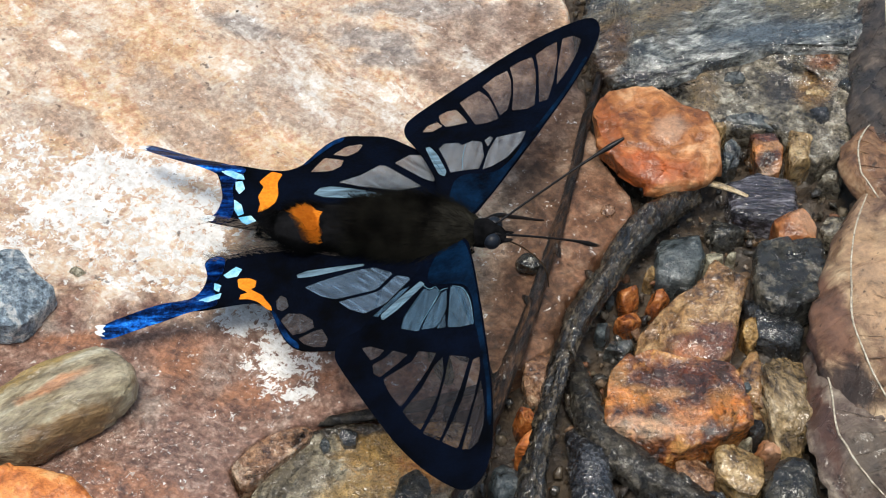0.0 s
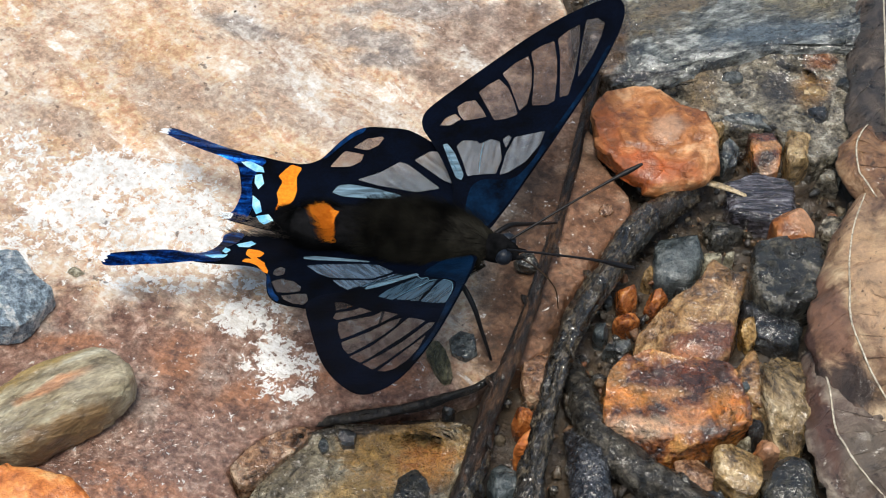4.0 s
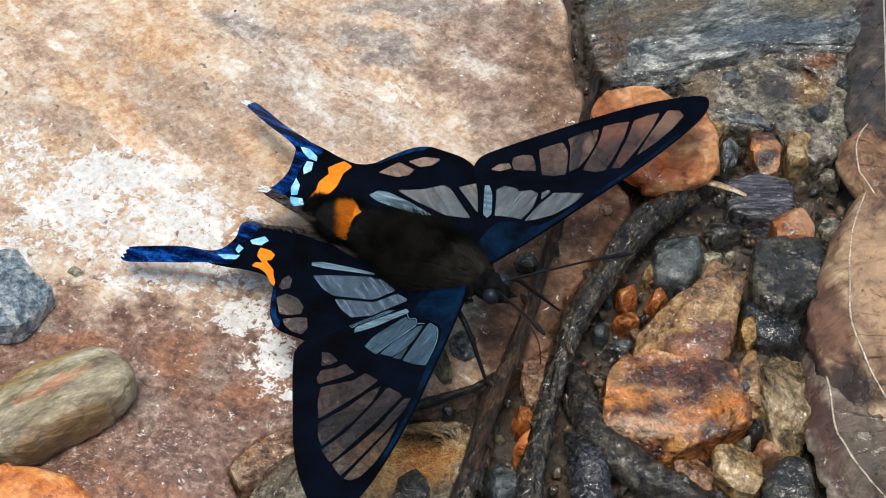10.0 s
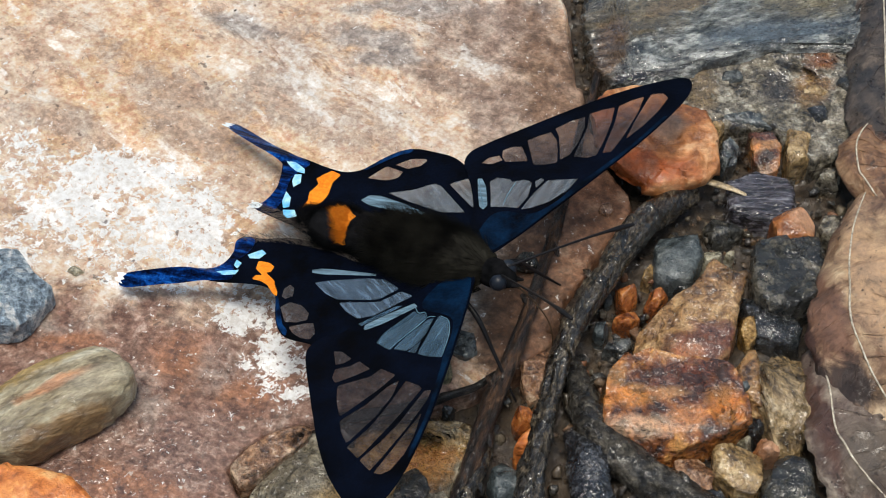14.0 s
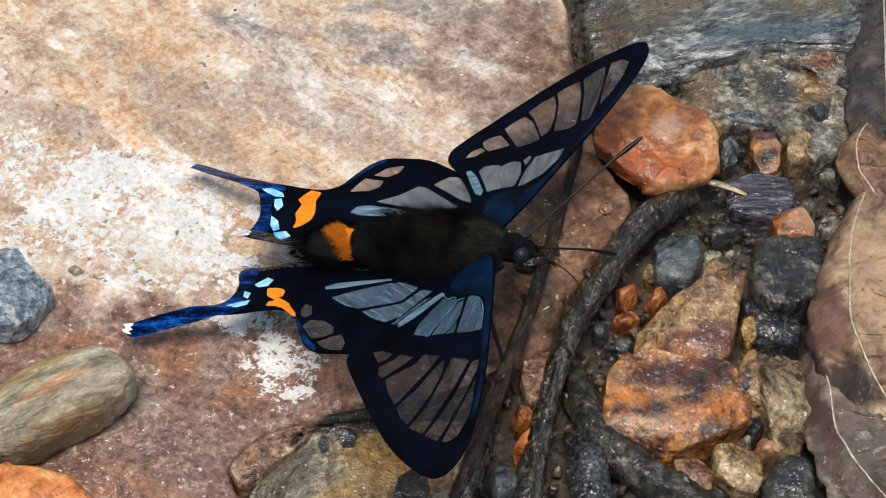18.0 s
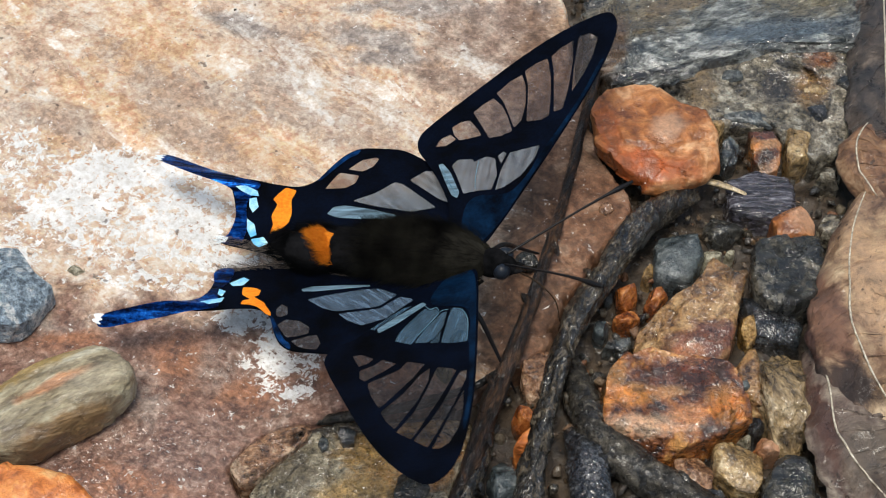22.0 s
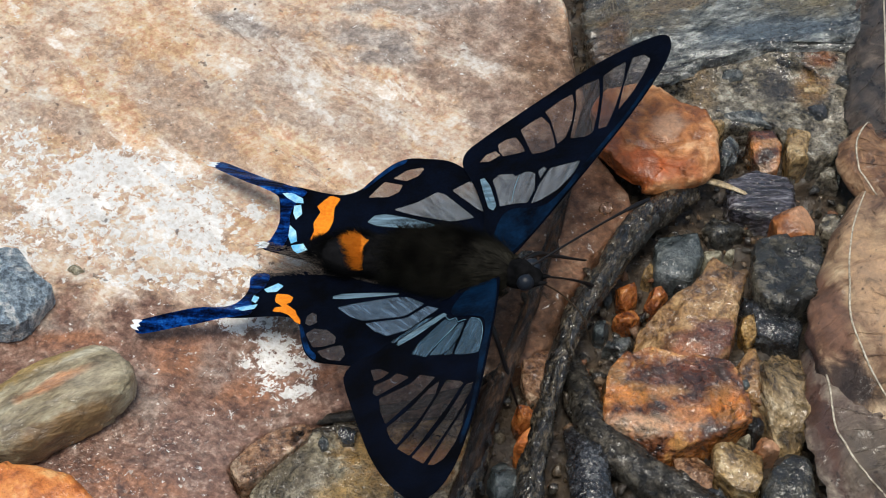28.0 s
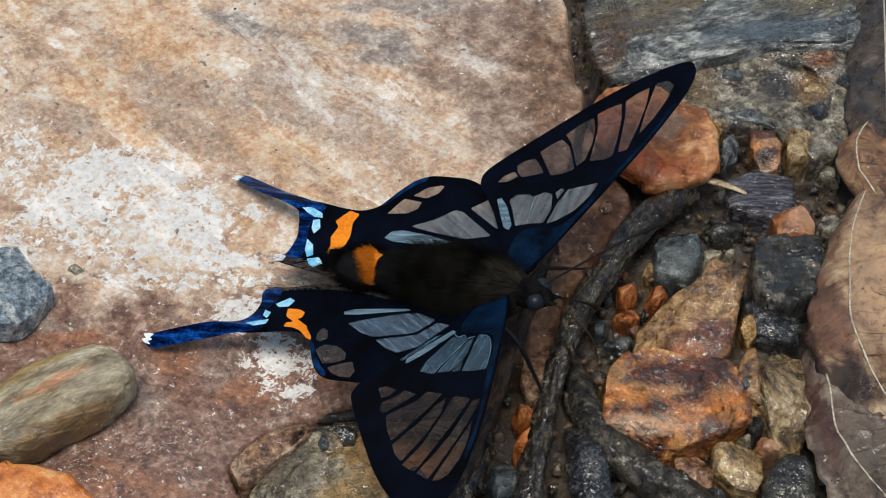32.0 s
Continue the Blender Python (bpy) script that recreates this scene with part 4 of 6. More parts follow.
# ---- dead leaves ----
def leaf_material(name, palette, rough, film, tint_patches):
    m, nt, b = nodes_of(name)
    v = coords(nt)
    big, mid, fine = tex_noise(nt, v, 110, 9, 0.7, 1.2), tex_noise(nt, v, 500, 8, 0.7, 0.6), tex_noise(nt, v, 2600, 5, 0.7)
    k = len(palette)
    col = ramp(nt, mix(nt, 0.35, big, mid), [(0.40 + 0.18 * i / (k - 1), c) for i, c in enumerate(palette)])
    for x, y, rx, ry, a, tint in tint_patches:
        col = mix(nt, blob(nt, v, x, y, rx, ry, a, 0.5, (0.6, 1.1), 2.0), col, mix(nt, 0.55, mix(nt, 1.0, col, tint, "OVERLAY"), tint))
    spots = ramp(nt, mix(nt, 0.4, mid, fine), [(0.34, (0.1, 0.1, 0.1)), (0.46, (0.5, 0.5, 0.5)), (0.66, (0.75, 0.75, 0.75))])
    col = mix(nt, 0.8, col, mix(nt, 1.0, col, spots, "OVERLAY"))
    # dark specks and blotches of rot
    col = mix(nt, grey(nt, tex_noise(nt, v, 1300, 3, 0.5), 0.66, 0.70, 0.0, 0.8), col, (0.03, 0.018, 0.014))
    col = mix(nt, grey(nt, tex_noise(nt, v, 170, 8, 0.68, 1.2), 0.51, 0.60, 0.0, 0.85), col, mix(nt, 1.0, col, (0.42, 0.33, 0.27), "MULTIPLY"))
    nt.links.new(col, b.inputs["Base Color"])
    nt.links.new(grey(nt, mid, 0.35, 0.65, rough - 0.15, rough + 0.15), b.inputs["Roughness"])
    n1 = bumped(nt, b, mid, 0.6 * MM, 1.0)
    bumped(nt, b, fine, 0.10 * MM, 1.0, n1)
    water_film(nt, b, v, 0.7, grey(nt, big, 0.42, 0.54, film, 0.0), 0.14)
    return m


# tinted browner on the left half, dark along its edge, lighter on the right
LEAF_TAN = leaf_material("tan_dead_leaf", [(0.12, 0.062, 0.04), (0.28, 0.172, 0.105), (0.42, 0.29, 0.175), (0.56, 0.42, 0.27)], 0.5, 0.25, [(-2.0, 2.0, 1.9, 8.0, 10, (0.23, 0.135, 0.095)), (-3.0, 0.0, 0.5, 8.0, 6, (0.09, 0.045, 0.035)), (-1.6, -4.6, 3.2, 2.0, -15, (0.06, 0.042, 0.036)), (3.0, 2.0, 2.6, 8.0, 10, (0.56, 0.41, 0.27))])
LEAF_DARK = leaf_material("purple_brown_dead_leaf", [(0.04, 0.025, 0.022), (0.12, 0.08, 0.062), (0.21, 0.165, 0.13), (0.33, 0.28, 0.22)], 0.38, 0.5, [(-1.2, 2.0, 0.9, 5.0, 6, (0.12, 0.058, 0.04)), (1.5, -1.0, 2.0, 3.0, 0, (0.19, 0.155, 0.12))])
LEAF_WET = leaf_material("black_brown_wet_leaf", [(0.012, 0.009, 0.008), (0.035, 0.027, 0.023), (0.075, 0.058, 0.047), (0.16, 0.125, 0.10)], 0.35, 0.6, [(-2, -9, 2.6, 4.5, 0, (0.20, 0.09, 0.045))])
VEIN = stone("pale_leaf_vein", [(0.35, 0.3, 0.22), (0.5, 0.44, 0.34), (0.62, 0.56, 0.44)], (0.5, 0.7), 1.0, 0.08)


def dead_leaf(name, rib, left, right, cup, material, label, seed):
    """A curled leaf: a midrib line (mm), half-widths to both sides along it, edges raised or lowered by cup."""
    line = spline(rib, 10)
    n, m = len(line), 24
    base = Vector(line[n // 2])

    def at(i, s, lift=0.0):
        p = Vector(line[i])
        t = Vector(line[min(i + 1, n - 1)] - line[max(i - 1, 0)]).normalized()
        side = t.cross(Vector((0, 0, 1))).normalized()
        f = i / (n - 1) * (len(left) - 1)
        w = np.interp(f, range(len(left)), right if s > 0 else left)
        q = p + side * s * w * (1 + 0.05 * math.sin(i * 0.9 + seed) + 0.06 * noise.noise(Vector((i * 0.7, seed, s > 0))))
        q.z += cup[0 if s < 0 else 1] * s * s + 0.5 * noise.noise(Vector((q.x * 0.25, q.y * 0.25, seed))) + 0.28 * noise.noise(Vector((q.x * 0.7, q.y * 0.7, seed))) + 0.10 * noise.noise(Vector((q.x * 2.1, q.y * 2.1, seed)))
        q.z += 0.12 * abs(math.sin(i * 0.52 - abs(s) * 1.6)) * min(1, abs(s) * 3)
        q.z += lift
        return q - base

    verts = [at(i, j / m * 2 - 1) * MM for i in range(n) for j in range(m + 1)]
    faces = []
    for i in range(n - 1):
        for j in range(m):
            a = i * (m + 1) + j
            faces.append((a, a + 1, a + m + 2, a + m + 1))
    ob = mesh_ob(name, verts, faces, material)
    ob.location = base * MM
    md = ob.modifiers.new("thickness", "SOLIDIFY")
    md.thickness = 0.16 * MM
    tagged(ob, label, "leaf")
    tagged(tube("midrib", [at(i, 0.0, 0.07) for i in range(0, n, 3)], [0.05, 0.075, 0.075, 0.07, 0.04], VEIN, ob, sides=8, steps=4, rough=0.3), "pale raised midrib")
    for i in range(3, n - 9, 6):
        for sgn in (-1, 1):
            tube("side_vein", [at(min(i + int(6 * u), n - 1), sgn * u * 0.95, 0.01) for u in (0.0, 0.25, 0.5, 0.75, 1.0)], [0.06, 0.05, 0.04, 0.02], material, ob, sides=6, steps=4)
    return ob


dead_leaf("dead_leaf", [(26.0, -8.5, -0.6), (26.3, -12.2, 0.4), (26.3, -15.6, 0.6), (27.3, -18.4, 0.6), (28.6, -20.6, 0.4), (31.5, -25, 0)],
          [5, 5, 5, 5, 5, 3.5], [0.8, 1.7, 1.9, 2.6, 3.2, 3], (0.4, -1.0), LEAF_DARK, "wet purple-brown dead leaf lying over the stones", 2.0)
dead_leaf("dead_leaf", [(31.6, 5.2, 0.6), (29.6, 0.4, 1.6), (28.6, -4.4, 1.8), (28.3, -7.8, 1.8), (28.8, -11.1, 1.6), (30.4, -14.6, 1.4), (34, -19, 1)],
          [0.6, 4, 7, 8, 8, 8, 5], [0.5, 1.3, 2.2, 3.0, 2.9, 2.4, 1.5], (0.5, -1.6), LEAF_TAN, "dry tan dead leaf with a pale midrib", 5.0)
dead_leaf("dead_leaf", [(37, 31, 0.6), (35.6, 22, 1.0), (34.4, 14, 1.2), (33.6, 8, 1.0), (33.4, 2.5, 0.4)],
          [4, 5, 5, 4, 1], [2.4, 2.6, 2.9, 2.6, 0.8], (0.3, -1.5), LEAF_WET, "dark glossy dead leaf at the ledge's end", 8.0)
LEAF_BROWN = leaf_material("orange_brown_dead_leaf", [(0.06, 0.03, 0.02), (0.18, 0.09, 0.05), (0.30, 0.17, 0.09), (0.42, 0.28, 0.17)], 0.45, 0.3, [])
dead_leaf("dead_leaf", [(32.6, 11.5, 0.9), (31.4, 9.4, 1.3), (31.0, 7.2, 1.4), (31.6, 5.0, 1.3), (33.4, 2.0, 0.9)],
          [2, 3, 3, 3, 2], [0.5, 1.2, 1.3, 0.8, 0.2], (0.2, -1.4), LEAF_BROWN, "curled orange-brown dead leaf beside the tan leaf", 11.0)


# ---- the butterfly ----
def scale_material(name, low, high, rough, sheen=0.0, size=260, metal=0.0, spec=0.03):
    m, nt, b = nodes_of(name)
    v = coords(nt)
    n1, n2 = tex_noise(nt, v, size, 4, 0.6), tex_noise(nt, v, 4200, 3, 0.7)
    col = ramp(nt, n1, [(0.35, low), (0.65, high)])
    col = mix(nt, 0.5, col, mix(nt, 1.0, col, ramp(nt, n2, [(0.3, (0.25, 0.25, 0.25)), (0.7, (0.75, 0.75, 0.75))]), "OVERLAY"))
    nt.links.new(col, b.inputs["Base Color"])
    b.inputs["Roughness"].default_value = rough
    b.inputs["Sheen Weight"].default_value = sheen
    b.inputs["Specular IOR Level"].default_value = spec
    b.inputs["Metallic"].default_value = metal
    bumped(nt, b, n2, 0.03 * MM, 0.8)
    return m


def streaked_scales(name, stops):
    """Metallic scales in fine lines along the tail."""
    m, nt, b = nodes_of(name)
    mp = nt.nodes.new("ShaderNodeMapping")
    mp.inputs["Scale"].default_value = (0.22, 1, 1)
    nt.links.new(coords(nt), mp.inputs["Vector"])
    n1, n2 = tex_noise(nt, mp.outputs["Vector"], 1500, 4, 0.6), tex_noise(nt, coords(nt), 4200, 3, 0.7)
    nt.links.new(ramp(nt, mix(nt, 0.25, n1, n2), stops), b.inputs["Base Color"])
    b.inputs["Roughness"].default_value, b.inputs["Metallic"].default_value = 0.30, 0.95
    bumped(nt, b, n1, 0.12 * MM, 0.9)
    return m


BLACK = scale_material("black_wing_scales", (0.0006, 0.0009, 0.0018), (0.0015, 0.0035, 0.0105), 0.65, spec=0.03)
BLUE_BLACK = scale_material("blue_black_scales", (0.0007, 0.0015, 0.004), (0.0025, 0.016, 0.046), 0.45, size=420)
BLUE = streaked_scales("metallic_blue_scales", [(0.40, (0.001, 0.003, 0.012)), (0.48, (0.002, 0.022, 0.11)), (0.56, (0.006, 0.10, 0.46)), (0.66, (0.06, 0.42, 0.9))])
NAVY = scale_material("navy_scales", (0.0008, 0.003, 0.012), (0.005, 0.045, 0.17), 0.4, size=700)
PALE_BLUE = scale_material("pale_blue_scales", (0.14, 0.48, 0.80), (0.50, 0.82, 0.95), 0.45, size=900)
VEIN_BLUE = scale_material("dusky_blue_vein", (0.06, 0.14, 0.20), (0.18, 0.31, 0.39), 0.45, size=900)
ORANGE = scale_material("orange_scales", (0.72, 0.19, 0.012), (0.92, 0.30, 0.025), 0.6)
DULL_ORANGE = scale_material("dull_orange_fur", (0.60, 0.17, 0.012), (0.85, 0.29, 0.03), 0.75)
BLACK_FUR = scale_material("black_fur", (0.0015, 0.0018, 0.002), (0.010, 0.010, 0.011), 0.8, size=900)
FUR = scale_material("dark_olive_fur", (0.0026, 0.0026, 0.0025), (0.026, 0.0245, 0.019), 0.8, size=380)
GREY_FUR = scale_material("dusky_hair", (0.08, 0.066, 0.054), (0.26, 0.215, 0.18), 0.7)
CHITIN = scale_material("black_chitin", (0.003, 0.003, 0.004), (0.008, 0.007, 0.008), 0.4, spec=0.3)
EYE_MAT = scale_material("grey_eye", (0.005, 0.007, 0.012), (0.012, 0.017, 0.026), 0.4, spec=0.25)
YELLOW = scale_material("yellow_scales", (0.75, 0.5, 0.03), (0.85, 0.62, 0.06), 0.6)
WHITE = scale_material("white_fringe", (0.7, 0.78, 0.82), (0.88, 0.92, 0.93), 0.6)
STRAW = scale_material("proboscis_brown", (0.02, 0.013, 0.009), (0.05, 0.033, 0.02), 0.4)


def membrane(name, tint, body, share, turn=90):
    """Clear wing membrane: mostly see-through, a little dusky gloss of its own."""
    m, nt, b = nodes_of(name)
    v = coords(nt)
    b.inputs["Roughness"].default_value = 0.28
    b.inputs["Specular IOR Level"].default_value = 0.6
    mp = nt.nodes.new("ShaderNodeMapping")
    mp.vector_type = "TEXTURE"
    mp.inputs["Scale"].default_value, mp.inputs["Rotation"].default_value = (5.0, 0.5, 1), (0, 0, radians(turn))
    nt.links.new(v, mp.inputs["Vector"])
    lines = tex_noise(nt, mp.outputs["Vector"], 1500, 4, 0.65)
    nt.links.new(mix(nt, grey(nt, lines, 0.35, 0.65), tuple(c * 0.4 for c in body), tuple(c * 1.7 for c in body)), b.inputs["Base Color"])
    bumped(nt, b, lines, 0.03 * MM, 0.6)
    tr = nt.nodes.new("ShaderNodeBsdfTransparent")
    tr.inputs["Color"].default_value = (*tint, 1)
    ms = nt.nodes.new("ShaderNodeMixShader")
    ms.inputs["Fac"].default_value = share
    nt.links.new(tr.outputs[0], ms.inputs[1])
    nt.links.new(b.outputs[0], ms.inputs[2])
    nt.links.new(ms.outputs[0], nt.nodes["Material Output"].inputs["Surface"])
    return m


# _LOW: the near wing's copies, bluish sky sheen and shade put into the colour
CLEAR = membrane("clear_wing_membrane", (0.80, 0.77, 0.76), (0.10, 0.095, 0.10), 0.20)
MILKY = membrane("milky_wing_membrane", (0.78, 0.79, 0.80), (0.20, 0.23, 0.26), 0.34)
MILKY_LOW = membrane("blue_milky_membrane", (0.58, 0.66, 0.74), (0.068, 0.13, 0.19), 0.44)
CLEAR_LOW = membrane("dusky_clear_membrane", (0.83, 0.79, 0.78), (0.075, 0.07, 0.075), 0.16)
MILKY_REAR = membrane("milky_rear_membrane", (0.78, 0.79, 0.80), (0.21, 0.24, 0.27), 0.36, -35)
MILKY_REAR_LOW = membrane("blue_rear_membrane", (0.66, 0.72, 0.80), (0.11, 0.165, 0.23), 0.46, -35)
FROST = membrane("frosted_wing_membrane", (0.6, 0.72, 0.8), (0.19, 0.30, 0.38), 0.6, 10)

FW_OUT = [(0.2, -0.4), (2.6, -0.2), (3.5, 1.6), (4.4, 4.4), (5.7, 8.8), (7.0, 13.6), (7.8, 17.6), (8.0, 20.2), (7.6, 21.7), (6.8, 22.2), (5.4, 21.5), (3.4, 19.9), (1.4, 17.8),
          (-0.6, 15.3), (-2.3, 13.1), (-3.8, 11.1), (-4.6, 9.7), (-4.4, 8.4), (-3.4, 7.2), (-2.1, 5.6), (-0.7, 3.4), (-0.1, 1.2)]
# cells of the two sides: the near wing is seen flatter, and its pattern is a little wider
FW_OUT_LOW = FW_OUT[:18] + [(-3.3, 7.6), (-2.8, 6.75), (-1.95, 5.4), (-1.1, 4.05), (-0.2, 2.6), (0.1, 1.2)]
FW_CLEAR = [[(-3.1, 8.71), (-2.9, 9.41), (-2.3, 9.85), (-1.76, 9.42), (-2.37, 8.8)],
            [(-2.31, 10.55), (-1.81, 11.08), (-1.18, 11.25), (-0.41, 10.44), (0.06, 9.83), (-0.73, 9.57), (-1.44, 9.35), (-1.95, 9.84)],
            [(-1.07, 12.07), (-0.51, 12.84), (0.08, 13.43), (0.92, 12.71), (1.63, 11.58), (2.3, 10.28), (1.54, 9.82), (0.78, 9.61), (-0.0, 10.67)],
            [(0.24, 13.98), (0.98, 15.13), (1.7, 15.82), (2.23, 14.69), (2.65, 12.95), (2.74, 11.32), (2.39, 10.64), (1.72, 11.88), (1.0, 13.14)],
            [(1.88, 16.25), (2.55, 16.96), (3.3, 17.46), (3.94, 15.61), (4.41, 13.51), (4.67, 11.83), (4.24, 11.42), (3.19, 11.22), (2.83, 13.23), (2.49, 14.76)],
            [(3.59, 17.73), (4.17, 18.61), (4.86, 19.26), (5.27, 17.3), (5.53, 14.55), (5.55, 12.46), (5.02, 12.2), (4.61, 14.12), (4.15, 16.09)],
            [(5.27, 19.71), (6.04, 20.0), (6.66, 19.55), (6.66, 17.96), (6.39, 16.0), (5.91, 14.13), (5.56, 16.55)]]
FW_CELL = [[(-2.4, 6.96), (-2.12, 7.08), (-1.36, 6.31), (-0.17, 4.46), (-0.19, 3.99), (-0.64, 4.2), (-1.45, 5.43)],
           [(-1.36, 6.92), (-1.09, 7.48), (-0.03, 7.56), (0.22, 7.32), (1.01, 7.83), (1.67, 7.68), (2.19, 6.18), (2.14, 4.82), (1.4, 4.73), (0.58, 4.54), (0.18, 4.39), (-0.66, 5.87)],
           [(1.86, 7.89), (2.15, 8.32), (2.42, 8.14), (2.28, 7.19)],
           [(2.42, 6.73), (2.67, 8.21), (3.48, 8.52), (4.7, 8.99), (4.62, 7.78), (3.96, 6.11), (3.03, 5.11), (2.44, 4.76)]]
FW_CLEAR_LOW = [[(-2.66, 9.39), (-2.13, 9.36), (-1.09, 9.84), (-1.34, 10.3), (-1.77, 10.57)],
                [(-1.52, 11.03), (-0.68, 10.53), (-0.38, 9.99), (0.72, 10.5), (0.23, 11.12), (-0.78, 12.19), (-1.25, 11.81)],
                [(-0.45, 12.45), (1.24, 11.21), (1.49, 10.35), (2.74, 10.69), (2.38, 12.14), (1.31, 15.08), (0.3, 13.74)],
                [(1.56, 15.42), (2.43, 13.7), (2.91, 11.81), (3.28, 11.15), (3.57, 12.56), (3.53, 14.58), (3.06, 17.12), (2.3, 16.39)],
                [(3.3, 17.44), (3.81, 15.67), (3.89, 13.19), (3.77, 11.07), (4.78, 11.33), (5.12, 11.56), (4.97, 14.07), (4.55, 17.6), (4.45, 18.14)],
                [(4.72, 18.28), (5.15, 16.6), (5.44, 14.73), (5.48, 11.69), (5.81, 11.54), (6.0, 12.39), (6.03, 14.93), (5.86, 17.79), (5.77, 18.93)],
                [(6.15, 19.05), (6.29, 15.52), (6.3, 13.52), (6.87, 15.72), (7.07, 17.23), (6.95, 18.61), (6.58, 19.05)]]
FW_CELL_LOW = [[(0.18, 3.66), (0.56, 3.93), (-0.88, 6.04), (-1.75, 6.95), (-2.01, 6.46), (-1.04, 5.11)],
               [(-0.95, 4.2), (-0.42, 3.98), (-1.40, 5.35), (-2.25, 6.55), (-2.55, 6.42), (-1.78, 5.35)],
               [(0.64, 4.44), (1.06, 4.72), (1.45, 4.52), (1.81, 5.02), (1.29, 7.15), (1.06, 8.45), (-0.2, 7.98), (-0.22, 6.97), (0.27, 5.45)],
               [(2.03, 5.1), (2.33, 4.87), (2.62, 6.53), (2.49, 7.77), (2.17, 8.31), (1.28, 8.31), (1.5, 6.95)],
               [(2.68, 7.18), (2.94, 8.39), (2.38, 8.4)],
               [(2.56, 4.5), (3.48, 4.93), (4.2, 6.3), (4.89, 8.41), (3.99, 8.51), (3.14, 8.41)]]
HW_OUT = [(5.0, 0.3), (5.3, 2.4), (5.0, 4.6), (3.6, 6.8), (2.0, 7.9), (0.3, 8.7), (-1.4, 8.75), (-2.8, 8.6), (-3.8, 7.9), (-4.6, 6.7), (-5.4, 5.2), (-6.5, 4.5), (-8.0, 4.5), (-9.6, 4.75), (-10.8, 4.85),
          (-11.5, 4.7), (-11.7, 4.3), (-11.4, 3.8), (-10.8, 3.1), (-10.6, 1.9), (-11.0, 0.7), (-10.5, 0.1), (-9.0, 0.0), (-7.0, -0.5), (-4.0, -0.4), (-1.0, -0.1), (2.0, -0.1)]
HW_OUT_HIGH = HW_OUT[:18] + [(-10.9, 2.7), (-10.4, 1.1), (-10.45, -0.4), (-10.9, -1.2), (-9.2, -1.6), (-6.8, -1.9), (-4.0, -1.4), (-1.0, -0.5), (2.0, -0.1)]
HW_CLEAR = [[(-4.66, 4.45), (-4.26, 5.43), (-3.91, 6.16), (-2.45, 6.02), (-2.52, 5.26), (-3.17, 4.69)],
            [(-3.4, 6.5), (-2.56, 7.53), (-1.55, 7.89), (-1.33, 7.73), (-1.57, 6.97), (-2.27, 6.39)]]
HW_MILKY = [[(-2.47, 3.55), (-0.91, 4.47), (0.25, 5.63), (0.87, 5.51), (2.34, 4.48), (3.67, 3.54), (2.01, 2.95), (-0.82, 3.21)],
            [(1.26, 5.92), (2.23, 6.92), (3.26, 6.95), (4.68, 4.7), (4.38, 4.1), (3.64, 4.35), (2.52, 5.09)]]
HW_STREAK = [[(-3.97, 2.14), (-3.63, 2.85), (-2.84, 3.09), (-0.8, 2.9), (1.07, 2.54), (0.45, 2.11), (-1.54, 1.92), (-3.15, 1.88)]]
HW_ORANGE = [[(-7.79, 3.73), (-7.44, 4.27), (-6.59, 4.06), (-6.79, 3.14), (-6.45, 1.88), (-6.48, 0.97), (-7.0, 0.23), (-7.56, -0.14), (-7.54, 0.76), (-7.87, 1.52), (-7.67, 2.6), (-8.13, 3.08)]]
HW_MARKS = [[(-11.57, 4.34), (-10.3, 4.09), (-9.43, 3.7), (-9.21, 3.24), (-9.86, 3.24), (-10.65, 3.62)],
            [(-9.83, 2.92), (-9.35, 3.07), (-8.97, 2.23), (-9.26, 1.64), (-9.65, 2.17)],
            [(-9.51, 1.06), (-8.85, 0.57), (-8.46, -0.36), (-8.83, -0.62), (-9.26, 0.01)],
            [(-8.76, -0.8), (-7.92, -0.52), (-7.42, -1.04), (-8.01, -1.46), (-8.43, -1.25)]]
HW_CLEAR_LOW = [[(-5.14, 4.35), (-4.92, 3.87), (-4.44, 4.12), (-4.14, 4.93), (-4.54, 5.27), (-4.96, 5.08)],
                [(-4.56, 6.04), (-4.12, 5.46), (-3.11, 5.55), (-2.25, 6.14), (-2.06, 6.8), (-2.72, 7.18), (-3.49, 7.33)],
                [(-3.06, 7.62), (-2.03, 7.06), (-1.5, 6.91), (-0.94, 7.78), (-1.03, 8.42), (-1.8, 8.42), (-2.53, 8.13)]]
HW_MILKY_LOW = [[(-3.3, 3.3), (-2.1, 2.8), (0.2, 2.05), (1.5, 1.9), (2.9, 2.5), (1.9, 3.85), (-0.9, 4.5), (-2.0, 4.15)],
                [(-0.7, 4.7), (2.05, 4.0), (3.1, 2.7), (4.0, 2.9), (4.4, 3.6), (3.0, 4.9), (1.3, 5.85), (0.2, 5.4)]]
HW_STREAK_LOW = [[(-4.04, 2.16), (-3.34, 1.87), (-0.95, 1.62), (0.65, 1.53), (0.75, 1.72), (-0.91, 2.02), (-2.88, 2.41), (-3.88, 2.47)]]
HW_ORANGE_LOW = [[(-8.29, 2.25), (-7.38, 2.28), (-6.85, 2.55), (-6.85, 3.09), (-7.16, 3.24), (-6.13, 3.88), (-5.97, 4.18), (-5.4, 4.83), (-5.26, 5.22), (-5.69, 5.03), (-6.47, 4.35), (-7.11, 4.11), (-7.85, 4.07), (-7.79, 3.65), (-7.28, 3.54), (-8.09, 3.05)]]
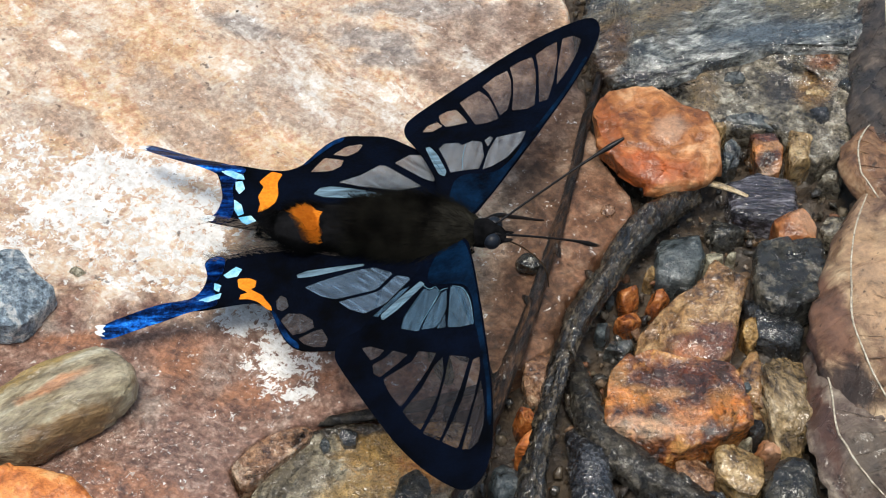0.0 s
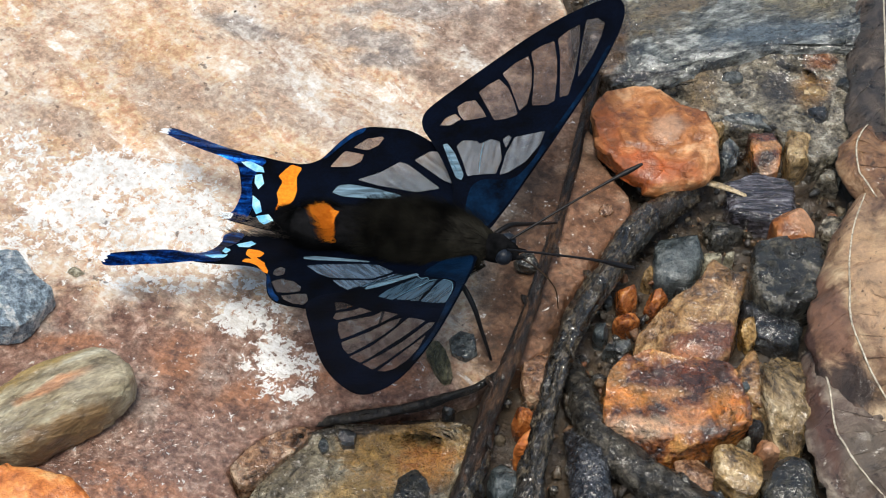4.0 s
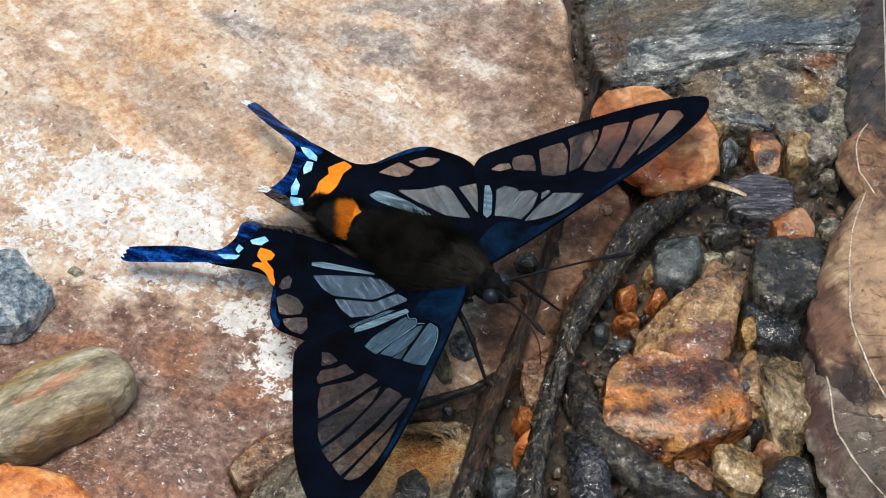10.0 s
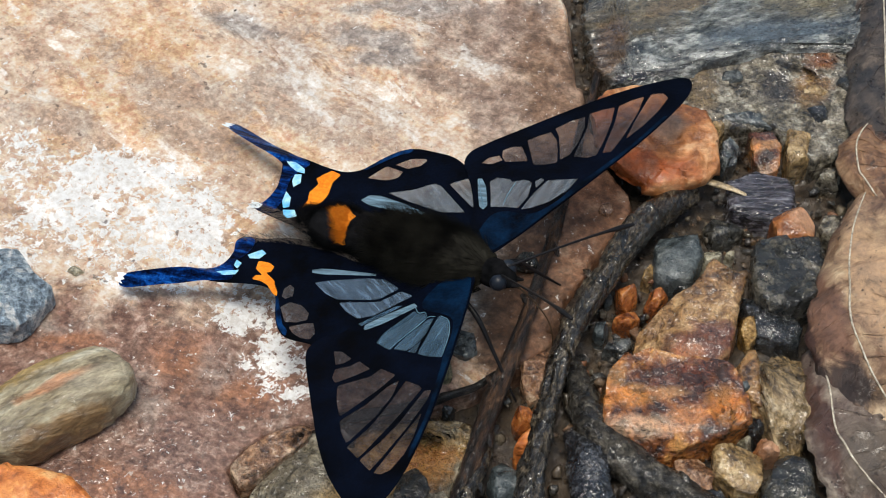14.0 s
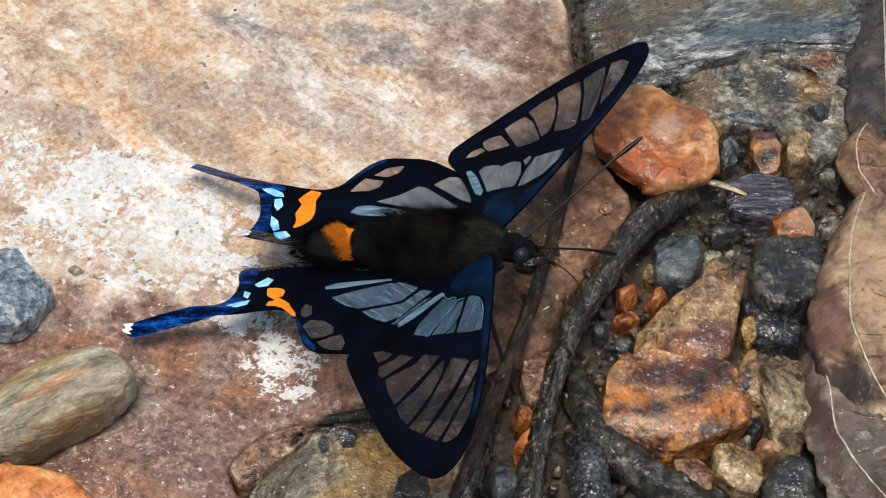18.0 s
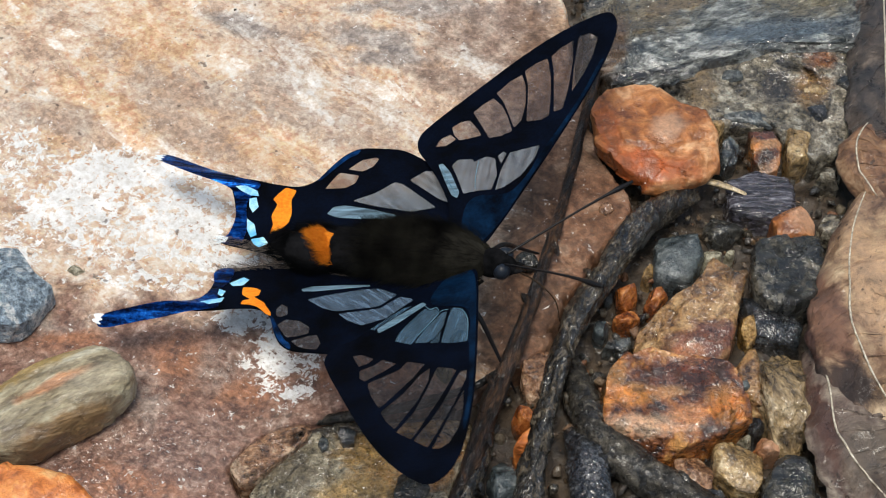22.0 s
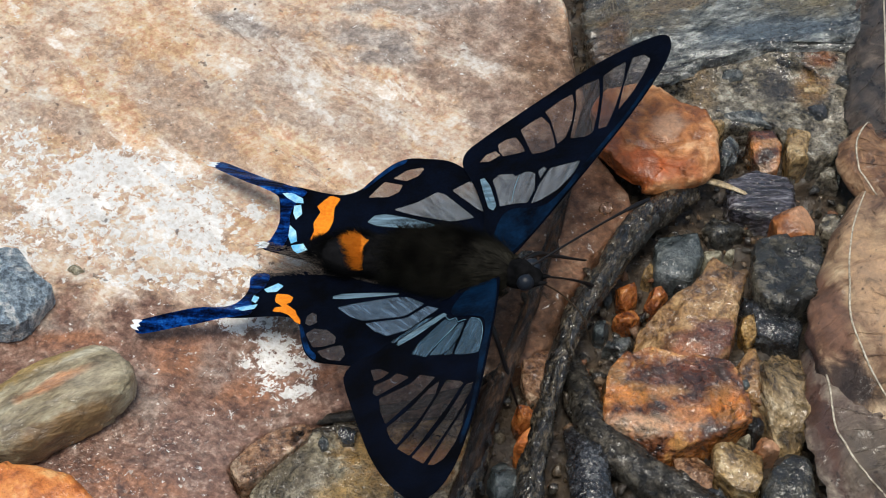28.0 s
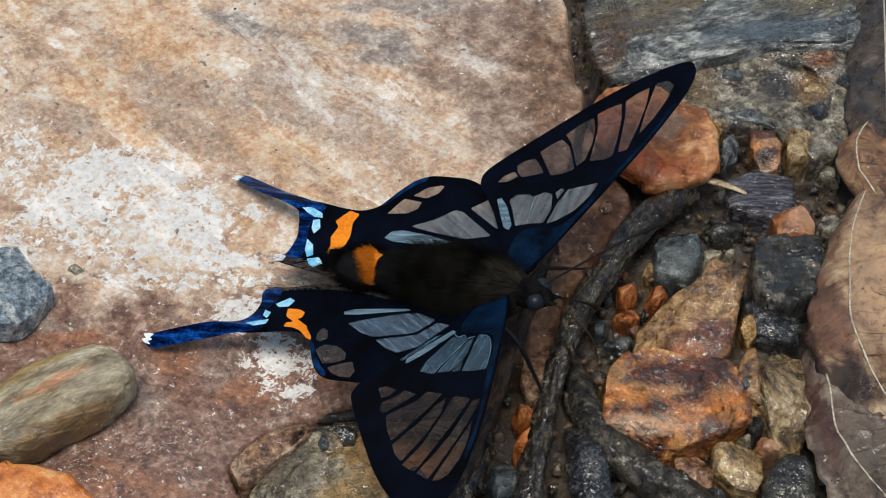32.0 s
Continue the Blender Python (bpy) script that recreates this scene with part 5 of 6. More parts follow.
HW_MARKS_LOW = [[(-9.38, 1.91), (-8.57, 1.2), (-8.08, 1.47), (-8.32, 2.08), (-9.04, 2.2)],
                [(-11.02, 4.07), (-10.04, 3.73), (-9.22, 3.47), (-9.26, 3.94), (-10.16, 4.24), (-10.74, 4.44)],
                [(-9.9, 2.57), (-9.37, 2.79), (-9.44, 3.37), (-9.85, 3.12)]]
HW_TAIL = [(-9.4, 4.4), (-10.4, 4.75), (-11.4, 5.0), (-14.2, 5.85), (-16.9, 6.75), (-17.6, 6.45), (-17.4, 5.85), (-14.2, 4.6), (-11.6, 3.85), (-10.75, 3.1), (-10.6, 1.9), (-10.95, 0.75), (-10.4, 0.18), (-9.6, 0.4), (-9.5, 1.6), (-9.9, 2.6), (-9.7, 3.5)]
HW_TIP = [(-17.2, 6.6), (-17.75, 6.5), (-17.95, 6.3), (-17.7, 6.2), (-17.95, 5.95), (-17.6, 5.85), (-17.2, 5.85), (-17.4, 6.1), (-17.2, 6.25), (-17.45, 6.4)]
HW_TAIL_HIGH = HW_TAIL[:9] + [(-10.85, 2.7), (-10.4, 1.1), (-10.5, -0.4), (-10.9, -1.15), (-9.6, -1.4), (-9.3, -0.2), (-9.6, 1.2), (-9.9, 2.4), (-9.7, 3.5)]
HW_BLUE_RIM = [(-2.9, 8.5), (-3.8, 7.8), (-4.6, 6.6), (-5.3, 5.25), (-5.0, 5.4), (-4.5, 6.2), (-3.6, 7.5), (-3.0, 8.0)]
FW_BLUE_RIM = [(1.4, 0.3), (2.5, 0.0), (3.4, 1.7), (4.3, 4.5), (5.6, 8.9), (6.9, 13.6), (7.6, 17.0), (7.35, 17.0), (6.65, 13.6), (5.35, 9.4), (4.95, 8.3), (4.5, 6.4), (3.7, 4.75), (2.6, 4.3), (1.4, 4.2), (0.7, 3.4), (0.8, 1.6)]
HINGE_F, HINGE_H = (3.69, 1.32, 1.02), (-1.28, 1.31, 0.13)

butterfly = new("butterfly")
tagged(butterfly, "clear-winged black butterfly with orange bands and blue tails", "butterfly")


def forewing(side):
    clear, cells = (FW_CLEAR, FW_CELL) if side > 0 else (FW_CLEAR_LOW, FW_CELL_LOW)
    clear, cells = [clipped(grown(r, 0.05 if side > 0 else 0.08), 0.12) for r in clear], [clipped(grown(r, 0.03 if side > 0 else 0.06), 0.12) for r in cells]
    w = sheet("forewing", spline(FW_OUT if side > 0 else FW_OUT_LOW, 5, True), clear + cells, 0.03, 0, BLACK, butterfly, side, "black-framed forewing with clear cells")
    for r in clear:
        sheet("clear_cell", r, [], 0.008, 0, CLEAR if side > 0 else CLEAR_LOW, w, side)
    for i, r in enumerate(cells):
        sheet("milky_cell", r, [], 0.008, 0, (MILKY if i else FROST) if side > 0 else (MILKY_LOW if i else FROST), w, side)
    sheet("blue_rim", spline(FW_BLUE_RIM, 4, True), [], 0.012, 0.044, BLUE_BLACK, w, side, "blue-black leading edge")
    lines = [[(0.55, 7.4), (0.6, 6.6), (0.75, 5.6), (0.95, 4.8)], [(-0.2, 4.15), (-1.3, 5.5), (-2.2, 6.85)]] if side > 0 else \
        [[(0.5, 4.05), (1.05, 4.55), (1.45, 4.4), (1.8, 4.85)], [(1.85, 4.9), (2.1, 4.75), (2.4, 4.7)], [(1.9, 5.0), (1.6, 6.2), (1.2, 7.6)], [(2.7, 4.55), (3.5, 4.9), (4.25, 6.2), (4.85, 8.2)], [(0.3, 3.9), (-0.9, 5.7), (-1.9, 6.85)]]
    for line in lines:
        tube("pale_vein", [(x, y * side, 0.035) for x, y in line], [0.015, 0.032, 0.028, 0.015], VEIN_BLUE, w, sides=6, steps=5)
    return w


def droop(ob):
    """Lets the outer edge of the narrow tail hang, so that it is twisted against the wing."""
    for v in ob.data.vertices:
        x, y = v.co.x / MM, abs(v.co.y) / MM
        f = min(max((-11.2 - x) / 2.2, 0.0), 1.0) if y > 3.4 else 0.0
        f = f * f * (3 - 2 * f)
        v.co.z -= 0.38 * f * (y - (4.6 + (-11.6 - x) * 0.29)) * MM


def hindwing(side):
    high = side > 0
    clear, milky, streak, marks = (HW_CLEAR, HW_MILKY, HW_STREAK, HW_MARKS) if high else (HW_CLEAR_LOW, HW_MILKY_LOW, HW_STREAK_LOW, HW_MARKS_LOW)
    clear, milky, streak = ([clipped(r, 0.14) for r in group] for group in (clear, milky, streak))
    w = sheet("hindwing", spline(HW_OUT_HIGH if high else HW_OUT, 8, True), clear + milky + streak, 0.03, 0, BLACK, butterfly, side, "black hindwing with a long blue tail")
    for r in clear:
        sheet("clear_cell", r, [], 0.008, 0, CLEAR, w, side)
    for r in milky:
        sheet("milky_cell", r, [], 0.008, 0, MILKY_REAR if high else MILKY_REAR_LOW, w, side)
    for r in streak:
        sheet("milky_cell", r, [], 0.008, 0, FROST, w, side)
    sheet("orange_band", clipped((HW_ORANGE if high else HW_ORANGE_LOW)[0], 0.2), [], 0.012, 0.07, ORANGE, w, side, "bright orange band")
    sheet("tail", spline(HW_TAIL_HIGH if high else HW_TAIL, 8, True), [], 0.012, 0.06, BLUE, w, side, "metallic blue tail")
    sheet("tail_tip", spline(HW_TIP, 3, True), [], 0.012, 0.10, WHITE, w, side, "white fringed tail tip")
    sheet("blue_rim", spline(HW_BLUE_RIM, 3, True), [], 0.012, 0.044, NAVY, w, side, "dark blue outer rim")
    if high:
        sheet("white_tuft", [(-10.4, -0.8), (-10.9, -0.7), (-11.4, -0.85), (-11.1, -0.95), (-11.5, -1.15), (-11.0, -1.2), (-11.2, -1.4), (-10.5, -1.25)], [], 0.012, 0.12, WHITE, w, side, "white frayed tuft")
    for r in marks:
        sheet("pale_mark", r, [], 0.012, 0.11, PALE_BLUE, w, side, "pale blue mark")
    rnd = random.Random(7)
    roots, dirs, ls = [], [], []
    for _ in range(480):
        t = rnd.random()
        p = Vector((-10.6 + 9.5 * t, side * ((-0.9 if high else 0.3) - 0.7 * math.sin(t * 3.1) + rnd.uniform(-0.3, 0.5)), 0.05))
        roots.append(p)
        dirs.append(Vector((-0.9, -side * rnd.uniform(0.0, 0.9), rnd.uniform(0.05, 0.6))).normalized())
        ls.append(rnd.uniform(0.4, 1.4))
    for ob in (w, *w.children):
        droop(ob)
    hair_coat("fringe", roots, dirs, ls, 0.012, GREY_FUR, w, "dusky hair along the inner margin")
    return w


wing_lf, wing_rf, wing_lh, wing_rh = forewing(1), forewing(-1), hindwing(1), hindwing(-1)


def lump(name, rings, material, parent, sides=20, label=""):
    """A body of round cross-sections: rings of (x, y, z, half-width, half-height) in mm."""
    line = spline(rings, 5)
    verts, faces = [], []
    for x, y, z, ry, rz in line:
        for j in range(sides):
            a = math.tau * j / sides
            verts.append((x * MM, (y + max(ry, 0.02) * math.cos(a)) * MM, (z + max(rz, 0.02) * math.sin(a)) * MM))
    for i in range(len(line) - 1):
        for j in range(sides):
            a, b = i * sides + j, i * sides + (j + 1) % sides
            faces.append((a, b, b + sides, a + sides))
    faces.append(tuple(range(sides))[::-1])
    faces.append(tuple(range((len(line) - 1) * sides, len(line) * sides)))
    return mesh_ob(name, verts, faces, material, parent, label)


thorax = lump("thorax", [(-0.6, 0, 0.6, 1.2, 0.9), (0.6, 0, 0.8, 2.0, 1.5), (2.4, 0, 0.9, 2.35, 1.8), (4.4, 0, 1.0, 2.2, 1.8), (6.0, 0, 1.1, 1.6, 1.3), (6.9, 0, 1.2, 0.7, 0.7)], FUR, butterfly, label="dark furry thorax")
abdomen = lump("abdomen", [(1.0, 0, 0.6, 1.0, 0.9), (-0.6, 0, 0.5, 1.8, 1.2), (-2.6, 0, 0.4, 1.9, 1.25), (-5.0, 0, 0.2, 1.6, 1.1), (-6.8, 0, 0.1, 1.2, 0.9), (-7.8, 0, 0.0, 0.7, 0.55), (-8.4, 0, 0.0, 0.2, 0.15)], BLACK_FUR, butterfly, label="dark tapering abdomen")
band = lump("orange_band", [(-3.1, 0, 0.28, 1.70, 1.16), (-3.9, 0, 0.26, 1.72, 1.22), (-4.9, 0, 0.22, 1.64, 1.16), (-5.8, 0, 0.17, 1.48, 1.04)], DULL_ORANGE, abdomen, label="dull orange ring on the abdomen")
for v in band.data.vertices:
    v.co.x += 0.6 * MM * noise.noise(v.co * 1400) - 0.55 * v.co.y
    v.co.z += 0.10 * MM * noise.noise(v.co * 900) - max(v.co.y - 0.8 * MM, 0.0)
head = lump("head", [(6.4, 0, 1.1, 0.8, 0.8), (7.1, 0, 1.2, 1.05, 0.95), (7.9, 0, 1.2, 1.0, 0.85), (8.5, 0, 1.1, 0.7, 0.6), (8.9, 0, 1.0, 0.35, 0.35)], BLACK_FUR, butterfly, label="black furry head")
for side in (1, -1):
    bm = bmesh.new()
    bmesh.ops.create_uvsphere(bm, u_segments=20, v_segments=14, radius=0.6 * MM, matrix=pose(8.0 * MM, side * 0.68 * MM, 1.3 * MM))
    part("eye", bm, EYE_MAT, head, "dull grey compound eye")
    bm = bmesh.new()
    bmesh.ops.create_uvsphere(bm, u_segments=10, v_segments=8, radius=0.08 * MM, matrix=pose(7.1 * MM, side * 0.9 * MM, 1.2 * MM))
    part("collar_spot", bm, YELLOW, head, "small yellow spot behind the eye")
    tube("palp", [(8.3, side * 0.25, 0.9), (8.9, side * 0.3, 1.0), (9.4, side * 0.3, 1.15)], [0.2, 0.18, 0.05], BLACK_FUR, head, sides=8)
tube("proboscis", [(8.6, 0, 0.8), (10.2, -0.2, 0.1), (11.6, -0.6, -1.2), (12.0, -1.0, -3.0)], [0.06, 0.055, 0.05, 0.04], STRAW, head, sides=8)


def fur_on(name, xs, zc, ry, rz, count, seed, lens, parent, material, label, arc=(-0.5, math.pi + 0.5), slant=0.0):
    rnd = random.Random(seed)
    roots, dirs, ls = [], [], []
    for _ in range(count):
        x = rnd.uniform(*xs)
        a = rnd.uniform(*arc)
        f = (x - xs[0]) / (xs[1] - xs[0])
        w = math.sin(math.pi * (0.12 + 0.78 * f)) ** 0.5
        n = Vector((0, math.cos(a), math.sin(a)))
        roots.append(Vector((x - slant * n.y * ry, n.y * ry * w, zc + n.z * rz * w)))
        dirs.append((n * 0.55 + Vector((rnd.uniform(-1.1, -0.4), rnd.uniform(-0.6, 0.6), rnd.uniform(-0.3, 0.4)))).normalized())
        ls.append(rnd.uniform(*lens))
    hair_coat(name, roots, dirs, ls, 0.016, material, parent, label)


fur_on("fur", (-1.4, 6.9), 0.95, 2.3, 1.75, 9000, 3, (0.5, 2.0), thorax, FUR, "soft dark olive hair")
fur_on("fur", (-3.6, 1.2), 0.33, 1.8, 1.2, 4200, 4, (0.3, 1.1), abdomen, FUR, "soft dark hair")
for arc in ((2.75, math.pi + 0.5), (-0.5, 0.95)):
    fur_on("side_fur", (-6.6, -2.8), 0.24, 1.78, 1.28, 1200, 8, (0.3, 1.0), abdomen, BLACK_FUR, "soft black hair", arc)
fur_on("rear_fur", (-8.4, -6.4), 0.07, 1.1, 0.8, 1500, 5, (0.2, 0.6), abdomen, BLACK_FUR, "short dark hair at the tip")
fur_on("fur", (-5.6, -3.5), 0.24, 1.72, 1.24, 2400, 6, (0.15, 0.6), band, DULL_ORANGE, "dull orange hair", (0.95, 2.75), 0.5)


def antenna():
    return tagged(tube("antenna", [(0, 0, 0), (3, 0, 0.1), (6, 0, 0.15), (8, 0, 0.1), (9.2, 0, 0), (10.4, 0, -0.1)], [0.09, 0.08, 0.08, 0.11, 0.2, 0.1], CHITIN, butterfly, sides=8), "thin black clubbed antenna")


antenna_l, antenna_r = antenna(), antenna()


def leg(length, bend):
    return tube("leg", [(0, 0, 0), (length * 0.28, 0, bend), (length * 0.55, 0, bend * 0.7), (length * 0.8, 0, bend * 0.3), (length, 0, 0)], [0.2, 0.2, 0.15, 0.11, 0.07], CHITIN, butterfly, sides=8)


leg_rm, leg_lf, leg_rh, leg_lh = leg(9.5, 1.4), leg(8.0, 1.2), leg(6.0, 1.2), leg(6.0, 1.2)


# ---- the passing fly ----
FLY_BROWN = scale_material("brown_fly_body", (0.02, 0.012, 0.007), (0.07, 0.042, 0.024), 0.45, spec=0.3)
fly = new("fly")
tagged(fly, "small dark brown fly with clear wings", "fly")
lump("abdomen", [(-2.6, 0, 0.6, 0.1, 0.1), (-1.9, 0, 0.62, 0.5, 0.42), (-1.0, 0, 0.68, 0.62, 0.52), (-0.3, 0, 0.75, 0.45, 0.4)], FLY_BROWN, fly, 14)
lump("thorax", [(-0.5, 0, 0.75, 0.4, 0.4), (0.1, 0, 0.82, 0.66, 0.6), (0.8, 0, 0.8, 0.6, 0.55), (1.2, 0, 0.78, 0.25, 0.25)], FLY_BROWN, fly, 14)
lump("head", [(1.1, 0, 0.75, 0.2, 0.2), (1.4, 0, 0.75, 0.55, 0.42), (1.75, 0, 0.7, 0.45, 0.38), (1.95, 0, 0.66, 0.1, 0.1)], CHITIN, fly, 14)
for side in (1, -1):
    sheet("wing", spline([(0.5, 0.4), (0.3, 1.6), (-0.5, 3.0), (-1.6, 3.4), (-2.1, 2.7), (-1.3, 1.4), (-0.3, 0.5)], 5, True), [], 0.008, 1.15, CLEAR, fly, side, "clear brownish wing")
    for x0, x1 in ((0.9, 1.6), (0.3, 0.3), (-0.3, -1.2)):
        tube("leg", [(x0, side * 0.4, 0.5), ((x0 + x1) / 2, side * 1.1, 0.7), (x1, side * 1.6, 0.03)], [0.07, 0.06, 0.03], CHITIN, fly, sides=6, steps=4)


# ---- loose gravel ----
def gravel_material():
    m, nt, b = nodes_of("mixed_wet_gravel")
    v = coords(nt)
    isl = nt.nodes.new("ShaderNodeNewGeometry").outputs["Random Per Island"]
    base = ramp(nt, isl, [(0.0, (0.012, 0.012, 0.012)), (0.25, (0.06, 0.05, 0.033)), (0.45, (0.13, 0.08, 0.04)), (0.6, (0.03, 0.032, 0.034)), (0.8, (0.18, 0.145, 0.095)), (0.93, (0.20, 0.08, 0.035)), (1.0, (0.34, 0.31, 0.24))])
    fine = tex_noise(nt, v, 1700, 6, 0.7)
    col = mix(nt, 0.6, base, mix(nt, 1.0, base, ramp(nt, fine, [(0.3, (0.2, 0.2, 0.2)), (0.7, (0.8, 0.8, 0.8))]), "OVERLAY"))
    nt.links.new(col, b.inputs["Base Color"])
    nt.links.new(grey(nt, fine, 0.3, 0.7, 0.08, 0.4), b.inputs["Roughness"])
    bumped(nt, b, fine, 0.4 * MM, 1.0)
    water_film(nt, b, v, 0.35, grey(nt, isl, 0.2, 0.9, 1.0, 0.3), 0.16)
    return m


GRAVEL = gravel_material()


def grains(name, count, sizes, region, seed, keep, material=None):
    """Loose stones joined into one mesh, each an uneven lump."""
    rnd = random.Random(seed)
    bm = bmesh.new()
    bmesh.ops.create_icosphere(bm, subdivisions=2, radius=1)
    base = [v.co.copy() for v in bm.verts]
    tris = [tuple(v.index for v in f.verts) for f in bm.faces]
    bm.free()
    verts, faces = [], []
    made = 0
    while made < count:
        x, y = rnd.uniform(*region[0]), rnd.uniform(*region[1])
        r = sizes[0] + (sizes[1] - sizes[0]) * rnd.random() ** 3
        z = keep(x, y, rnd)
        if z is None:
            continue
        made += 1
        turn = Euler((rnd.uniform(0, 6), rnd.uniform(0, 6), rnd.uniform(0, 6))).to_matrix()
        sx, sy, sz = r * rnd.uniform(0.8, 1.4), r * rnd.uniform(0.7, 1.1), r * rnd.uniform(0.5, 0.9)
        flats = [Vector((rnd.gauss(0, 1), rnd.gauss(0, 1), rnd.gauss(0, 1))).normalized() for _ in range(4)]
        k = len(verts)
        o = Vector((rnd.uniform(0, 50), 0, 0))
        for c in base:
            q = c * (1 + 0.5 * noise.noise(c * 1.5 + o))
            for d in flats:
                over = q.dot(d) - 0.55
                if over > 0:
                    q = q - d * over
            verts.append((turn @ Vector((q.x * sx, q.y * sy, q.z * sz)) + Vector((x, y, z + r * 0.3))) * MM)
        faces += [(a + k, b + k, c + k) for a, b, c in tris]
    return mesh_ob(name, verts, faces, material or GRAVEL)


def on_bed(x, y, rnd):
    d = float(edge_distance(np.array([x]), np.array([y]), SLAB_EDGE)[0])
    return None if d > -0.2 else -3.1 + rnd.random() * 1.0


tagged(grains("gravel", 5000, (0.07, 0.6), ((-14, 42), (-32, 40)), 5, on_bed), "wet mixed brown, grey and rust gravel", "gravel", kind="stuff")


def on_ledge(x, y, rnd):
    return -1.95 + rnd.random() * 0.35 if math.hypot((x - 26) / 7.4, (y - 18) / 3.9) < 1 else None


tagged(grains("pebble_inclusions", 320, (0.15, 1.0), ((17, 34), (12, 23)), 12, on_ledge, CONGLOMERATE), "small pebbles set in the grey conglomerate", "gravel", kind="stuff")


def on_slab(x, y, rnd):
    d = float(edge_distance(np.array([x]), np.array([y]), SLAB_EDGE)[0])
    return -0.30 if d > 0.8 and (x < -8 or rnd.random() < 0.3) else None


tagged(grains("grit", 60, (0.05, 0.16), ((-40, 14), (-24, 34)), 9, on_slab), "fine grit on the flat slab", "grit", kind="stuff")


# ---- what moves ----
def turn(x, y, z, lift, twist, sweep, side):
    """A wing's pose on the body: hinge in mm, angles in degrees."""
    r = Matrix.Rotation(radians(side * lift), 4, "X") @ Matrix.Rotation(radians(twist), 4, "Y") @ Matrix.Rotation(radians(side * sweep), 4, "Z")
    return Matrix.Translation((x * MM, side * y * MM, z * MM)) @ r


def reach(x, y, z, up, yaw):
    """The pose of a feeler or leg on the body: root in mm, direction in degrees."""
    return pose(x * MM, y * MM, z * MM, 0, -up, yaw)


